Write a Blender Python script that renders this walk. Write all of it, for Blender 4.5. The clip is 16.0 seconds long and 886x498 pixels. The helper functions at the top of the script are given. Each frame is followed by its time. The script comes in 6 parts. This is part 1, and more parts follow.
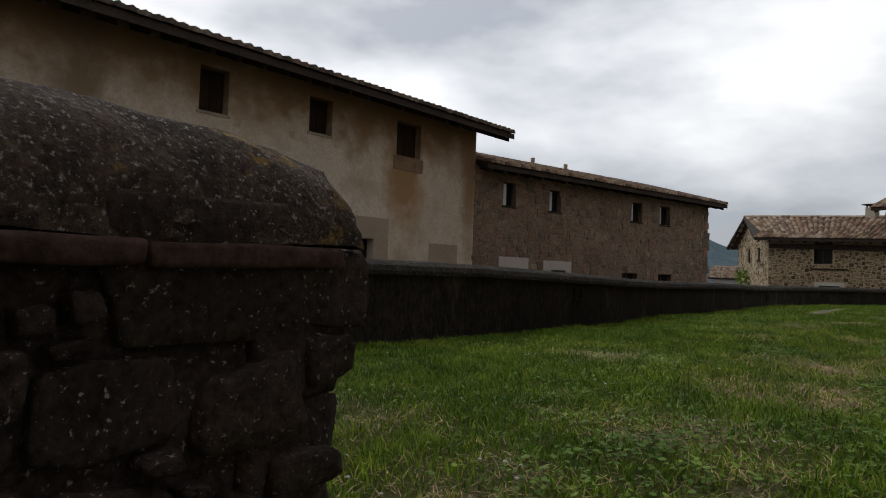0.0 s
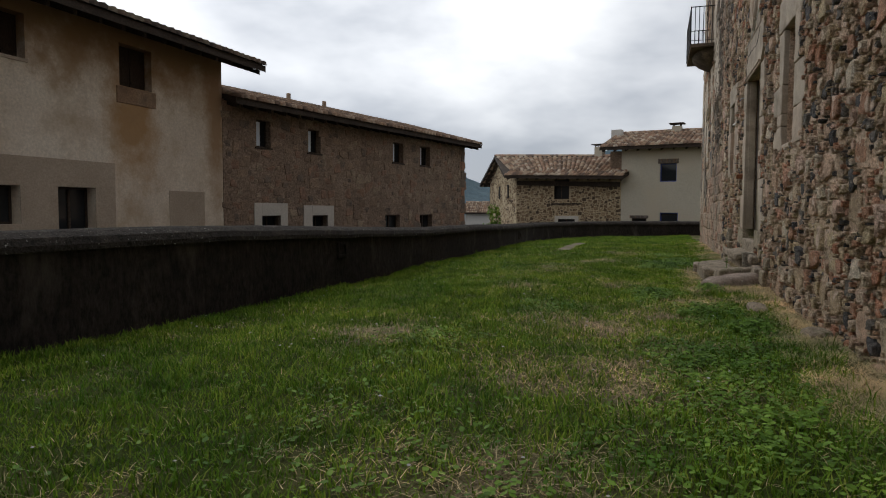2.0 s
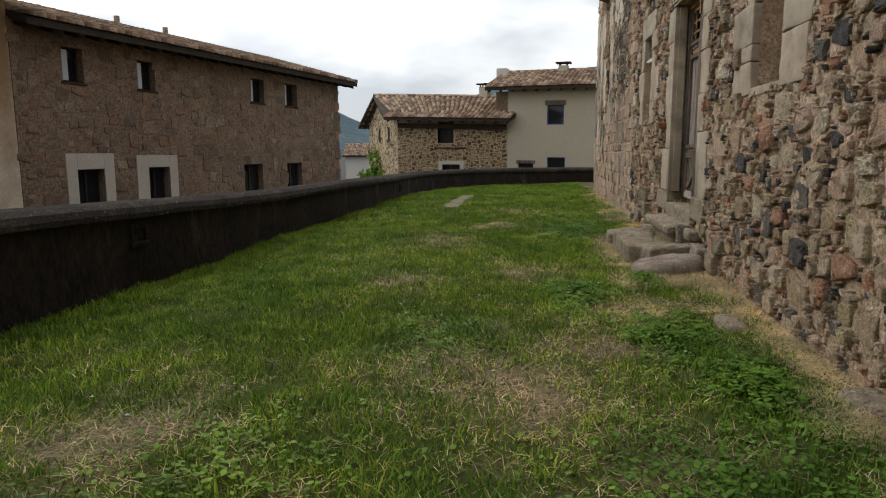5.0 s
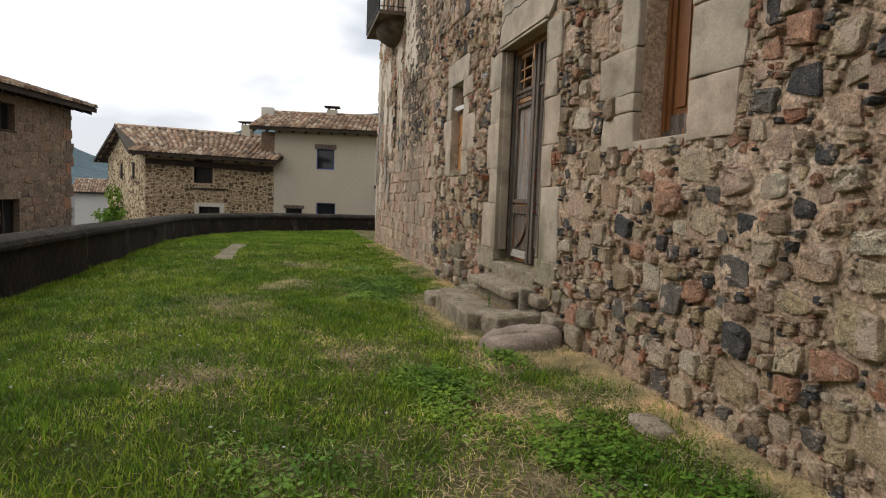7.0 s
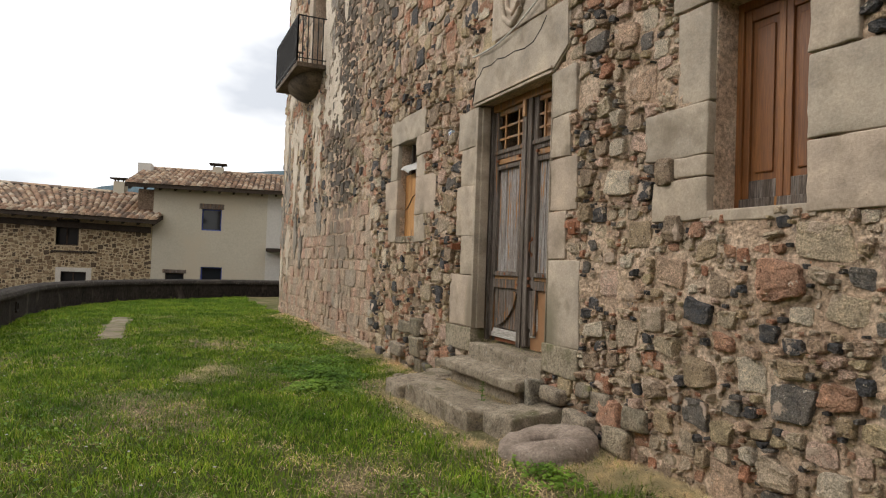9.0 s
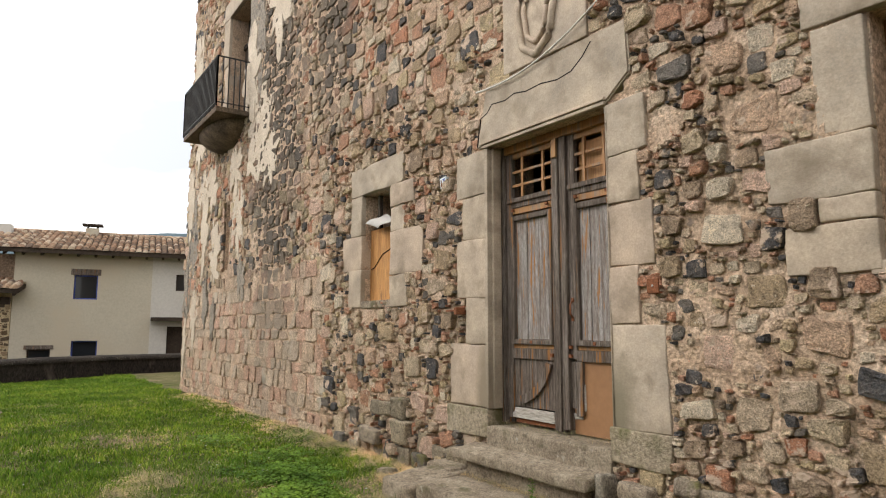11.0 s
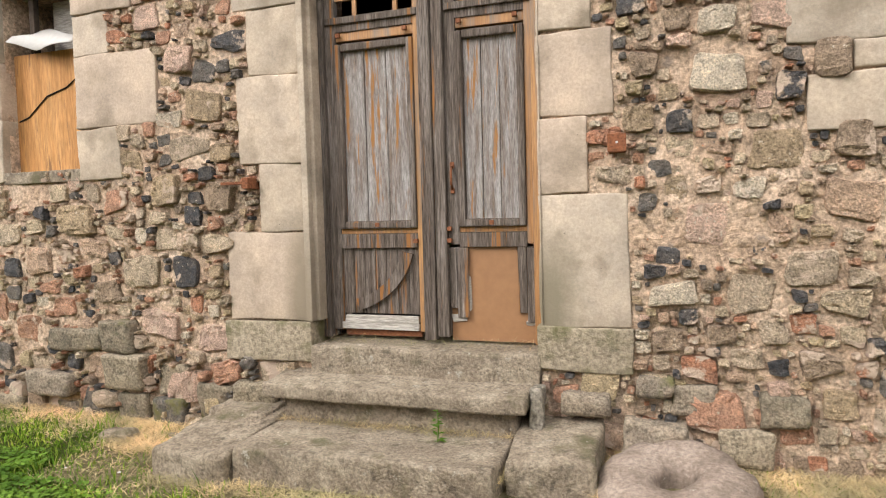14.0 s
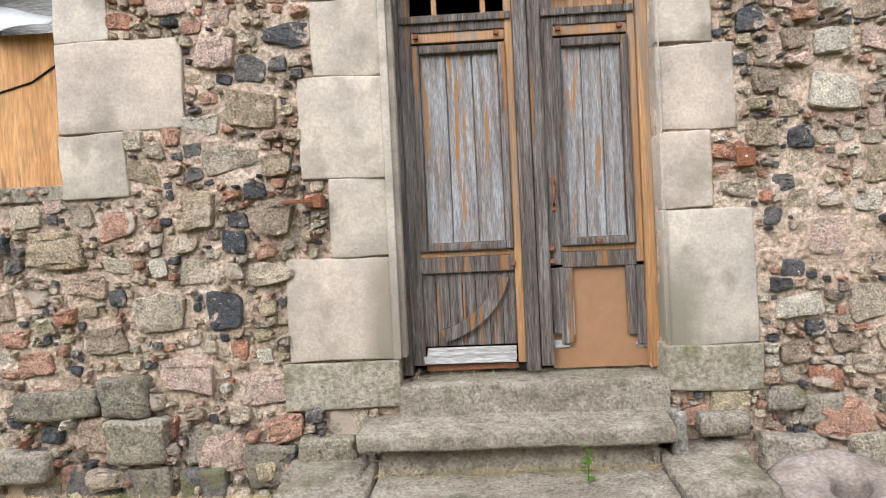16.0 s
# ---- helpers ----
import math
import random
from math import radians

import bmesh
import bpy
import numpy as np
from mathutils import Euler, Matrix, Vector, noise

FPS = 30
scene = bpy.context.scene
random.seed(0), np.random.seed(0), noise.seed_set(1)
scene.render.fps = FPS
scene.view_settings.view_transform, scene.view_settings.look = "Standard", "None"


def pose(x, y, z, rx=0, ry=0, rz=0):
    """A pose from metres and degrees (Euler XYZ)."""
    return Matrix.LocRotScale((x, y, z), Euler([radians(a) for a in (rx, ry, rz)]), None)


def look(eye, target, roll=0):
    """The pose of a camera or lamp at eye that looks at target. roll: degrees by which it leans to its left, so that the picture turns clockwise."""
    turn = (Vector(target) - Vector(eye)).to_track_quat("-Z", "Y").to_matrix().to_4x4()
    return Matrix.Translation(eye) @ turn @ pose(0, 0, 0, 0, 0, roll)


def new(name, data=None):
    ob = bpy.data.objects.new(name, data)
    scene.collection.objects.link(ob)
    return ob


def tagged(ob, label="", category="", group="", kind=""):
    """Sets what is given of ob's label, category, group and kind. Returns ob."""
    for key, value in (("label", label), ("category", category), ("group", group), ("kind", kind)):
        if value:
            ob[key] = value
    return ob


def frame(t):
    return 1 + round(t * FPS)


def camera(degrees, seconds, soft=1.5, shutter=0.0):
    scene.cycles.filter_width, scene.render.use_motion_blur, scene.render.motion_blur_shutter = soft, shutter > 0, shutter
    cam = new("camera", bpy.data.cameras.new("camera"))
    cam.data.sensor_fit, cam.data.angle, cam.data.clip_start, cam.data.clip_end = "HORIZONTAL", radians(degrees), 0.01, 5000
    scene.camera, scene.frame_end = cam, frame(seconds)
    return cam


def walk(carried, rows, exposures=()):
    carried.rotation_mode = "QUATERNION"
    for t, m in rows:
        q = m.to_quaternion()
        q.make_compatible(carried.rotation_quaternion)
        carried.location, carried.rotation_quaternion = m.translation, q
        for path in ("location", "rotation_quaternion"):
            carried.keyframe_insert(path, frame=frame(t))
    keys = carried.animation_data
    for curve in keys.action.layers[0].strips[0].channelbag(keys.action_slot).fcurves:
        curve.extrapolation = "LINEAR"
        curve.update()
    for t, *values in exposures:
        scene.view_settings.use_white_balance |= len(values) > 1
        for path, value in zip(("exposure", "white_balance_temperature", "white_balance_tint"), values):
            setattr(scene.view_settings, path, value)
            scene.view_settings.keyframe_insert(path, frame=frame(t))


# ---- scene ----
cam = camera(67.6, 16.0, 1.1)
PATH = [
    (0, (12.723, -0.888, 1.665), (11.153, -2.127, 1.722), 2.0),
    (0.5, (12.326, -1.024, 1.83), (10.761, -2.269, 1.855), 1.3),
    (1, (12.014, -1.126, 1.845), (10.225, -2.02, 1.869), 0.4),
    (1.5, (11.83, -1.214, 1.868), (9.914, -1.788, 1.88), 0.9),
    (2, (11.624, -1.436, 1.907), (9.725, -2.051, 1.79), 0.2),
    (2.5, (11.341, -1.536, 2.031), (9.442, -2.152, 1.922), -0.6),
    (3, (10.868, -1.589, 2.074), (8.983, -2.253, 1.992), -2.5),
    (3.2, (10.712, -1.595, 2.104), (8.82, -2.238, 2.012), -3.2),
    (5.3, (8.652, -1.948, 2.177), (6.688, -2.16, 1.863), 0.0),
    (5.5, (8.505, -1.992, 2.183), (6.535, -2.15, 1.875), -0.5),
    (6, (8.067, -2.176, 2.192), (6.081, -2.12, 1.962), 1.2),
    (6.5, (7.707, -2.425, 2.187), (5.73, -2.154, 2.049), 2.2),
    (7, (7.309, -2.604, 2.206), (5.367, -2.151, 2.058), 2.2),
    (7.5, (6.934, -2.757, 2.283), (5.016, -2.2, 2.168), 2.4),
    (8, (6.606, -2.991, 2.336), (4.723, -2.317, 2.357), 1.7),
    (8.2, (6.453, -3.073, 2.306), (4.584, -2.365, 2.353), 1.8),
    (10.3, (4.841, -3.838, 2.294), (3.14, -2.793, 2.405), 0.1),
    (10.5, (4.668, -3.914, 2.332), (3.007, -2.817, 2.52), 0.1),
    (11, (4.162, -3.919, 2.348), (2.515, -2.809, 2.586), 0.1),
    (11.5, (3.62, -3.963, 2.345), (1.945, -2.894, 2.572), 0.5),
    (12, (3.138, -3.987, 2.317), (1.454, -2.913, 2.415), 1.5),
    (12.5, (2.659, -3.898, 2.285), (1.037, -2.729, 2.336), 0.4),
    (13, (2.214, -3.854, 2.268), (0.943, -2.311, 2.217), -0.3),
    (13.5, (1.789, -3.819, 2.251), (0.817, -2.074, 2.141), -1.5),
    (14, (1.381, -3.826, 2.285), (0.732, -1.937, 2.179), -1.5),
    (14.5, (0.98, -3.87, 2.314), (0.509, -1.933, 2.153), -1.9),
    (15, (0.539, -3.812, 2.324), (0.277, -1.834, 2.19), -2.9),
    (15.5, (0.099, -3.788, 2.324), (-0.07, -1.799, 2.203), -2.8),
    (16, (-0.408, -3.769, 2.294), (-0.496, -1.771, 2.254), -2.7),
]
EXPOSURES = [(0, -1.4, 6500, 10), (0.5, -1.36, 6500, 10), (1, -1.42, 6500, 10), (1.5, -1.53, 6500, 10), (2, -1.27, 6400, 10), (3, -1.13, 6400, 10), (5.5, -0.64, 6700, 8), (7, -0.52, 6750, 10), (8, -0.45, 6800, 10), (10.5, -0.1, 6950, 11), (12, 0.15, 6800, 11), (12.5, 0.04, 6800, 11), (13, 0.22, 6850, 12), (13.5, 0.47, 6900, 13), (14.5, 0.66, 6500, 12), (15, 0.68, 6200, 12), (16, 0.74, 5800, 10)]
walk(cam, [(t, look(eye, target, roll)) for t, eye, target, roll in PATH], EXPOSURES)

# ---- sky and sun: bright overcast ----
world = bpy.data.worlds.new("sky")
scene.world = world
world.use_nodes = True
wt = world.node_tree
wt.nodes.clear()
w_out = wt.nodes.new("ShaderNodeOutputWorld")
w_bg = wt.nodes.new("ShaderNodeBackground")
w_sky = wt.nodes.new("ShaderNodeTexSky")
w_sky.sky_type, w_sky.sun_disc = "NISHITA", False
SUN_UP, SUN_ROUND = radians(39.3), radians(215)
w_sky.sun_elevation, w_sky.sun_rotation = SUN_UP, SUN_ROUND
w_bg.inputs["Strength"].default_value = 0.1
SUN_AT = Vector((-14, -20, 20))
w_co = wt.nodes.new("ShaderNodeTexCoord")
w_map = wt.nodes.new("ShaderNodeMapping")
w_map.inputs["Scale"].default_value = (1.0, 1.0, 2.4)
w_n1 = wt.nodes.new("ShaderNodeTexNoise")
w_n1.inputs["Scale"].default_value, w_n1.inputs["Detail"].default_value, w_n1.inputs["Roughness"].default_value = 1.5, 6, 0.5
w_r1 = wt.nodes.new("ShaderNodeValToRGB")
w_r1.color_ramp.elements[0].position, w_r1.color_ramp.elements[0].color = 0.38, (5.6, 6.0, 6.7, 1)
w_r1.color_ramp.elements[1].position, w_r1.color_ramp.elements[1].color = 0.56, (14.5, 14.6, 14.7, 1)
w_mix = wt.nodes.new("ShaderNodeMixRGB")
w_mix.inputs["Fac"].default_value = 0.9
wt.links.new(w_co.outputs["Generated"], w_map.inputs["Vector"])
wt.links.new(w_map.outputs["Vector"], w_n1.inputs["Vector"])
wt.links.new(w_n1.outputs["Fac"], w_r1.inputs["Fac"])
wt.links.new(w_sky.outputs["Color"], w_mix.inputs["Color1"])
wt.links.new(w_r1.outputs["Color"], w_mix.inputs["Color2"])
# the cloud cover is thinner and brighter round the sun
w_dot = wt.nodes.new("ShaderNodeVectorMath")
w_dot.operation = "DOT_PRODUCT"
w_dot.inputs[1].default_value = tuple(SUN_AT.normalized())
wt.links.new(w_co.outputs["Generated"], w_dot.inputs[0])
w_glow = wt.nodes.new("ShaderNodeMapRange")
w_glow.inputs["From Min"].default_value, w_glow.inputs["From Max"].default_value = -0.2, 1.0
w_glow.inputs["To Min"].default_value, w_glow.inputs["To Max"].default_value = 1.0, 2.3
wt.links.new(w_dot.outputs["Value"], w_glow.inputs["Value"])
w_mul = wt.nodes.new("ShaderNodeMixRGB")
w_mul.blend_type = "MULTIPLY"
w_mul.inputs["Fac"].default_value = 1.0
wt.links.new(w_mix.outputs["Color"], w_mul.inputs["Color1"])
wt.links.new(w_glow.outputs["Result"], w_mul.inputs["Color2"])
wt.links.new(w_mul.outputs["Color"], w_bg.inputs["Color"])
wt.links.new(w_bg.outputs["Background"], w_out.inputs["Surface"])
sun = new("sun", bpy.data.lights.new("sun", "SUN"))
sun.data.energy, sun.data.angle, sun.data.color = 1.2, radians(15), (1.0, 0.96, 0.9)
sun.matrix_world = look(SUN_AT, (0, 0, 0))


# ---- materials ----
def ramp_node(nt, stops, interp="LINEAR"):
    r = nt.nodes.new("ShaderNodeValToRGB")
    r.color_ramp.interpolation = interp
    while len(r.color_ramp.elements) < len(stops):
        r.color_ramp.elements.new(0.5)
    for e, (p, c) in zip(r.color_ramp.elements, stops):
        e.position, e.color = p, (*c, 1)
    return r


def noise_node(nt, co, scale, detail=4, rough=0.55, stretch=None):
    n = nt.nodes.new("ShaderNodeTexNoise")
    n.inputs["Scale"].default_value, n.inputs["Detail"].default_value, n.inputs["Roughness"].default_value = scale, detail, rough
    if stretch:
        m = nt.nodes.new("ShaderNodeMapping")
        m.inputs["Scale"].default_value = stretch
        nt.links.new(co, m.inputs["Vector"])
        co = m.outputs["Vector"]
    nt.links.new(co, n.inputs["Vector"])
    return n


def mix_node(nt, fac, a, b, blend="MIX"):
    m = nt.nodes.new("ShaderNodeMixRGB")
    m.blend_type = blend
    for value, slot in ((fac, "Fac"), (a, "Color1"), (b, "Color2")):
        if isinstance(value, (int, float)):
            m.inputs[slot].default_value = value
        elif isinstance(value, tuple):
            m.inputs[slot].default_value = (*value, 1)
        else:
            nt.links.new(value, m.inputs[slot])
    return m


def surface(name, colors, big=1.5, fine=30.0, rough=0.9, bump=0.4, depth=0.01, pick="", palette=(), stain=None, stain_scale=0.8,
            stain_at=(0.5, 0.65), stretch=None, grain=0.35, spots=None, spot_scale=60.0, spot_at=(0.62, 0.68), metal=0.0, blots=(), mottle=0.0, flecks=0.0):
    """A weathered surface: broad variation, grain, optional stains and lichen spots, fine relief.
    pick: 'island' or 'object' draws each piece's colour from the palette."""
    m = bpy.data.materials.new(name)
    m.use_nodes = True
    nt = m.node_tree
    b = nt.nodes["Principled BSDF"]
    b.inputs["Roughness"].default_value, b.inputs["Metallic"].default_value = rough, metal
    b.inputs["Specular IOR Level"].default_value = 0.5 if rough < 0.8 else 0.2
    geo = nt.nodes.new("ShaderNodeNewGeometry")
    co = geo.outputs["Position"]
    n1 = noise_node(nt, co, big, 5, 0.6, stretch)
    n2 = noise_node(nt, co, fine, 6, 0.65, stretch)
    if pick:
        src = geo.outputs["Random Per Island"] if pick == "island" else nt.nodes.new("ShaderNodeObjectInfo").outputs["Random"]
        step = 1.0 / len(palette)
        r = ramp_node(nt, [(i * step, c) for i, c in enumerate(palette)], "CONSTANT")
        nt.links.new(src, r.inputs["Fac"])
        tone = ramp_node(nt, [(0.3, (0.72, 0.72, 0.72)), (0.7, (1.2, 1.17, 1.12))])
        nt.links.new(n1.outputs["Fac"], tone.inputs["Fac"])
        col = mix_node(nt, 1.0, r.outputs["Color"], tone.outputs["Color"], "MULTIPLY").outputs["Color"]
        if mottle:
            n3 = noise_node(nt, co, 17, 6, 0.7)
            k3 = ramp_node(nt, [(0.42, (0, 0, 0)), (0.62, (mottle, mottle, mottle))])
            nt.links.new(n3.outputs["Fac"], k3.inputs["Fac"])
            col = mix_node(nt, k3.outputs["Color"], col, (0.40, 0.30, 0.22)).outputs["Color"]
            n4 = noise_node(nt, co, 9, 6, 0.7)
            k4 = ramp_node(nt, [(0.54, (0, 0, 0)), (0.68, (mottle, mottle, mottle))])
            nt.links.new(n4.outputs["Fac"], k4.inputs["Fac"])
            col = mix_node(nt, k4.outputs["Color"], col, (0.08, 0.066, 0.055)).outputs["Color"]
    else:
        span = len(colors) - 1
        r = ramp_node(nt, [(0.28 + 0.44 * i / max(span, 1), c) for i, c in enumerate(colors)])
        nt.links.new(n1.outputs["Fac"], r.inputs["Fac"])
        col = r.outputs["Color"]
    g = ramp_node(nt, [(0.36, (1 - grain,) * 3), (0.64, (1 + grain * 0.7,) * 3)])
    nt.links.new(n2.outputs["Fac"], g.inputs["Fac"])
    col = mix_node(nt, 1.0, col, g.outputs["Color"], "MULTIPLY").outputs["Color"]
    if flecks:
        n5 = noise_node(nt, co, fine * 0.3, 5, 0.7)
        k5 = ramp_node(nt, [(0.36, (1 - flecks,) * 3), (0.46, (1, 1, 1)), (0.55, (1, 1, 1)), (0.66, (1 + flecks * 0.8,) * 3)])
        nt.links.new(n5.outputs["Fac"], k5.inputs["Fac"])
        col = mix_node(nt, 1.0, col, k5.outputs["Color"], "MULTIPLY").outputs["Color"]
    if stain:
        s = noise_node(nt, co, stain_scale, 6, 0.62, stretch)
        k = ramp_node(nt, [(stain_at[0], (0, 0, 0)), (stain_at[1], (1, 1, 1))])
        nt.links.new(s.outputs["Fac"], k.inputs["Fac"])
        col = mix_node(nt, k.outputs["Color"], col, stain).outputs["Color"]
    for centre, radii, tint in blots:
        m1 = nt.nodes.new("ShaderNodeVectorMath")
        m1.operation = "SUBTRACT"
        nt.links.new(co, m1.inputs[0])
        m1.inputs[1].default_value = centre
        m2 = nt.nodes.new("ShaderNodeVectorMath")
        m2.operation = "DIVIDE"
        nt.links.new(m1.outputs["Vector"], m2.inputs[0])
        m2.inputs[1].default_value = radii
        m3 = nt.nodes.new("ShaderNodeVectorMath")
        m3.operation = "LENGTH"
        nt.links.new(m2.outputs["Vector"], m3.inputs[0])
        wob = noise_node(nt, co, 1.6, 8, 0.68)
        add = nt.nodes.new("ShaderNodeMath")
        add.operation = "MULTIPLY_ADD"
        nt.links.new(wob.outputs["Fac"], add.inputs[0])
        add.inputs[1].default_value = 1.9
        nt.links.new(m3.outputs["Value"], add.inputs[2])
        k = ramp_node(nt, [(0.34, (0.92, 0.92, 0.92)), (0.55, (0, 0, 0))])
        half = nt.nodes.new("ShaderNodeMath")
        half.operation = "MULTIPLY"
        nt.links.new(add.outputs["Value"], half.inputs[0])
        half.inputs[1].default_value = 0.25
        nt.links.new(half.outputs["Value"], k.inputs["Fac"])
        col = mix_node(nt, k.outputs["Color"], col, tint).outputs["Color"]
    if spots:
        s = noise_node(nt, co, spot_scale, 7, 0.68)
        k = ramp_node(nt, [(spot_at[0], (0, 0, 0)), (spot_at[1], (1, 1, 1))])
        nt.links.new(s.outputs["Fac"], k.inputs["Fac"])
        col = mix_node(nt, k.outputs["Color"], col, spots).outputs["Color"]
    nt.links.new(col, b.inputs["Base Color"])
    bp = nt.nodes.new("ShaderNodeBump")
    bp.inputs["Strength"].default_value, bp.inputs["Distance"].default_value = bump, depth
    nt.links.new(n2.outputs["Fac"], bp.inputs["Height"])
    if flecks:
        bp2 = nt.nodes.new("ShaderNodeBump")
        bp2.inputs["Strength"].default_value, bp2.inputs["Distance"].default_value = bump * 0.7, depth
        nt.links.new(n5.outputs["Fac"], bp2.inputs["Height"])
        nt.links.new(bp2.outputs["Normal"], bp.inputs["Normal"])
    nt.links.new(bp.outputs["Normal"], b.inputs["Normal"])
    return m


# dark weathering high on the wall, where water runs down
WEATHER = [((-7.0, 0.0, 6.0), (1.5, 3.0, 4.2), (0.13, 0.11, 0.09)), ((-4.6, 0.0, 7.5), (0.9, 3.0, 2.5), (0.15, 0.125, 0.10))]
RUBBLE = [(0.54, 0.41, 0.27), (0.62, 0.50, 0.365), (0.55, 0.31, 0.21), (0.48, 0.385, 0.285), (0.10, 0.10, 0.105), (0.61, 0.43, 0.31),
          (0.70, 0.60, 0.47), (0.45, 0.34, 0.225), (0.52, 0.25, 0.155), (0.19, 0.175, 0.16), (0.59, 0.47, 0.35), (0.38, 0.285, 0.205),
          (0.64, 0.455, 0.36), (0.55, 0.44, 0.28), (0.49, 0.275, 0.18), (0.62, 0.50, 0.355), (0.085, 0.087, 0.095), (0.59, 0.42, 0.305)]
ASHLAR = [(0.52, 0.39, 0.29), (0.55, 0.41, 0.31), (0.53, 0.35, 0.265), (0.49, 0.39, 0.30), (0.57, 0.45, 0.345), (0.50, 0.32, 0.24), (0.45, 0.365, 0.285)]
BROWNS = [(0.26, 0.19, 0.14), (0.22, 0.16, 0.12), (0.30, 0.22, 0.16), (0.19, 0.15, 0.12), (0.28, 0.18, 0.13), (0.33, 0.26, 0.19)]
TILES = [(0.31, 0.2, 0.14), (0.45, 0.36, 0.27), (0.22, 0.15, 0.11), (0.53, 0.44, 0.35), (0.37, 0.25, 0.18), (0.2, 0.15, 0.12), (0.42, 0.3, 0.21)]
M_RUBBLE_I = surface("rubble_joined", [], 6, 85, 0.92, 1.0, 0.03, "island", RUBBLE, grain=0.42, spots=(0.65, 0.56, 0.44), spot_scale=24, spot_at=(0.63, 0.67), mottle=0.2, stain=(0.62, 0.48, 0.37), stain_scale=3.6, stain_at=(0.585, 0.62), blots=WEATHER, flecks=0.32)
M_RUBBLE_O = surface("rubble_single", [], 6, 85, 0.92, 1.0, 0.03, "object", RUBBLE, grain=0.42, spots=(0.65, 0.56, 0.44), spot_scale=24, spot_at=(0.63, 0.67), mottle=0.2, stain=(0.62, 0.48, 0.37), stain_scale=3.6, stain_at=(0.585, 0.62), blots=WEATHER, flecks=0.32)
M_ASHLAR_I = surface("ashlar_joined", [], 4, 45, 0.92, 1.0, 0.025, "island", ASHLAR, grain=0.55, stain=(0.5, 0.44, 0.36), stain_scale=1.2, stain_at=(0.58, 0.7), mottle=0.3, blots=WEATHER, flecks=0.4)
M_MORTAR = surface("lime_mortar", [(0.40, 0.28, 0.195), (0.53, 0.39, 0.28), (0.62, 0.49, 0.375)], 2.2, 40, 0.95, 0.8, 0.03, grain=0.45, stain=(0.27, 0.21, 0.165), stain_scale=6, stain_at=(0.60, 0.68), spots=(0.52, 0.22, 0.12), spot_scale=22, spot_at=(0.66, 0.69), flecks=0.3)
# dark damp stains rising at the foot of the door jambs
DAMP = [((0.72, 0.0, 1.68), (0.2, 3.0, 0.55), (0.19, 0.165, 0.115)), ((-0.92, 0.0, 1.7), (0.12, 3.0, 0.65), (0.22, 0.18, 0.13))]
DRESSED_TINTS = [(0.41, 0.345, 0.275), (0.44, 0.375, 0.305), (0.43, 0.35, 0.28), (0.40, 0.345, 0.28), (0.455, 0.38, 0.305)]
M_DRESSED = surface("dressed_sandstone", [], 3.0, 60, 0.92, 0.4, 0.008, "object", DRESSED_TINTS, grain=0.14, mottle=0.16, stain=(0.21, 0.17, 0.125), stain_scale=2.6, stain_at=(0.52, 0.72), spots=(0.15, 0.125, 0.10), spot_scale=24, spot_at=(0.68, 0.73), blots=DAMP)
M_PLINTH = surface("mossy_plinth_stone", [(0.25, 0.21, 0.15), (0.33, 0.275, 0.2), (0.38, 0.32, 0.24)], 3.0, 40, 0.92, 0.9, 0.02, grain=0.4, stain=(0.13, 0.12, 0.06), stain_scale=4.5, stain_at=(0.48, 0.66))
M_STEP = surface("worn_step_stone", [(0.215, 0.172, 0.126), (0.33, 0.27, 0.2), (0.44, 0.37, 0.28)], 5.0, 55, 0.92, 1.0, 0.03, grain=0.34, stain=(0.15, 0.135, 0.075), stain_scale=3.5, stain_at=(0.56, 0.68), spots=(0.45, 0.41, 0.34), spot_scale=14, spot_at=(0.62, 0.68), flecks=0.4)
M_FOOT = surface("mossy_footing_stone", [], 5, 60, 0.92, 1.0, 0.02, "object", [(0.27, 0.23, 0.165), (0.22, 0.19, 0.14), (0.33, 0.28, 0.205), (0.12, 0.115, 0.105), (0.29, 0.245, 0.19)], grain=0.45, mottle=0.25, flecks=0.45, stain=(0.15, 0.14, 0.06), stain_scale=4, stain_at=(0.58, 0.68))
M_PARAPET = surface("sooty_render", [(0.016, 0.0125, 0.011), (0.027, 0.021, 0.018), (0.04, 0.032, 0.027)], 1.2, 26, 0.95, 0.8, 0.03, grain=0.5, stain=(0.085, 0.07, 0.058), stain_scale=1.6, stain_at=(0.58, 0.72), stretch=(1, 1, 0.4), flecks=0.4)
M_COPING = surface("coping_stone", [(0.02, 0.016, 0.014), (0.036, 0.03, 0.025), (0.06, 0.05, 0.041)], 2.5, 45, 0.95, 0.9, 0.025, grain=0.55, flecks=0.5, spots=(0.33, 0.32, 0.29), spot_scale=24, spot_at=(0.63, 0.67))
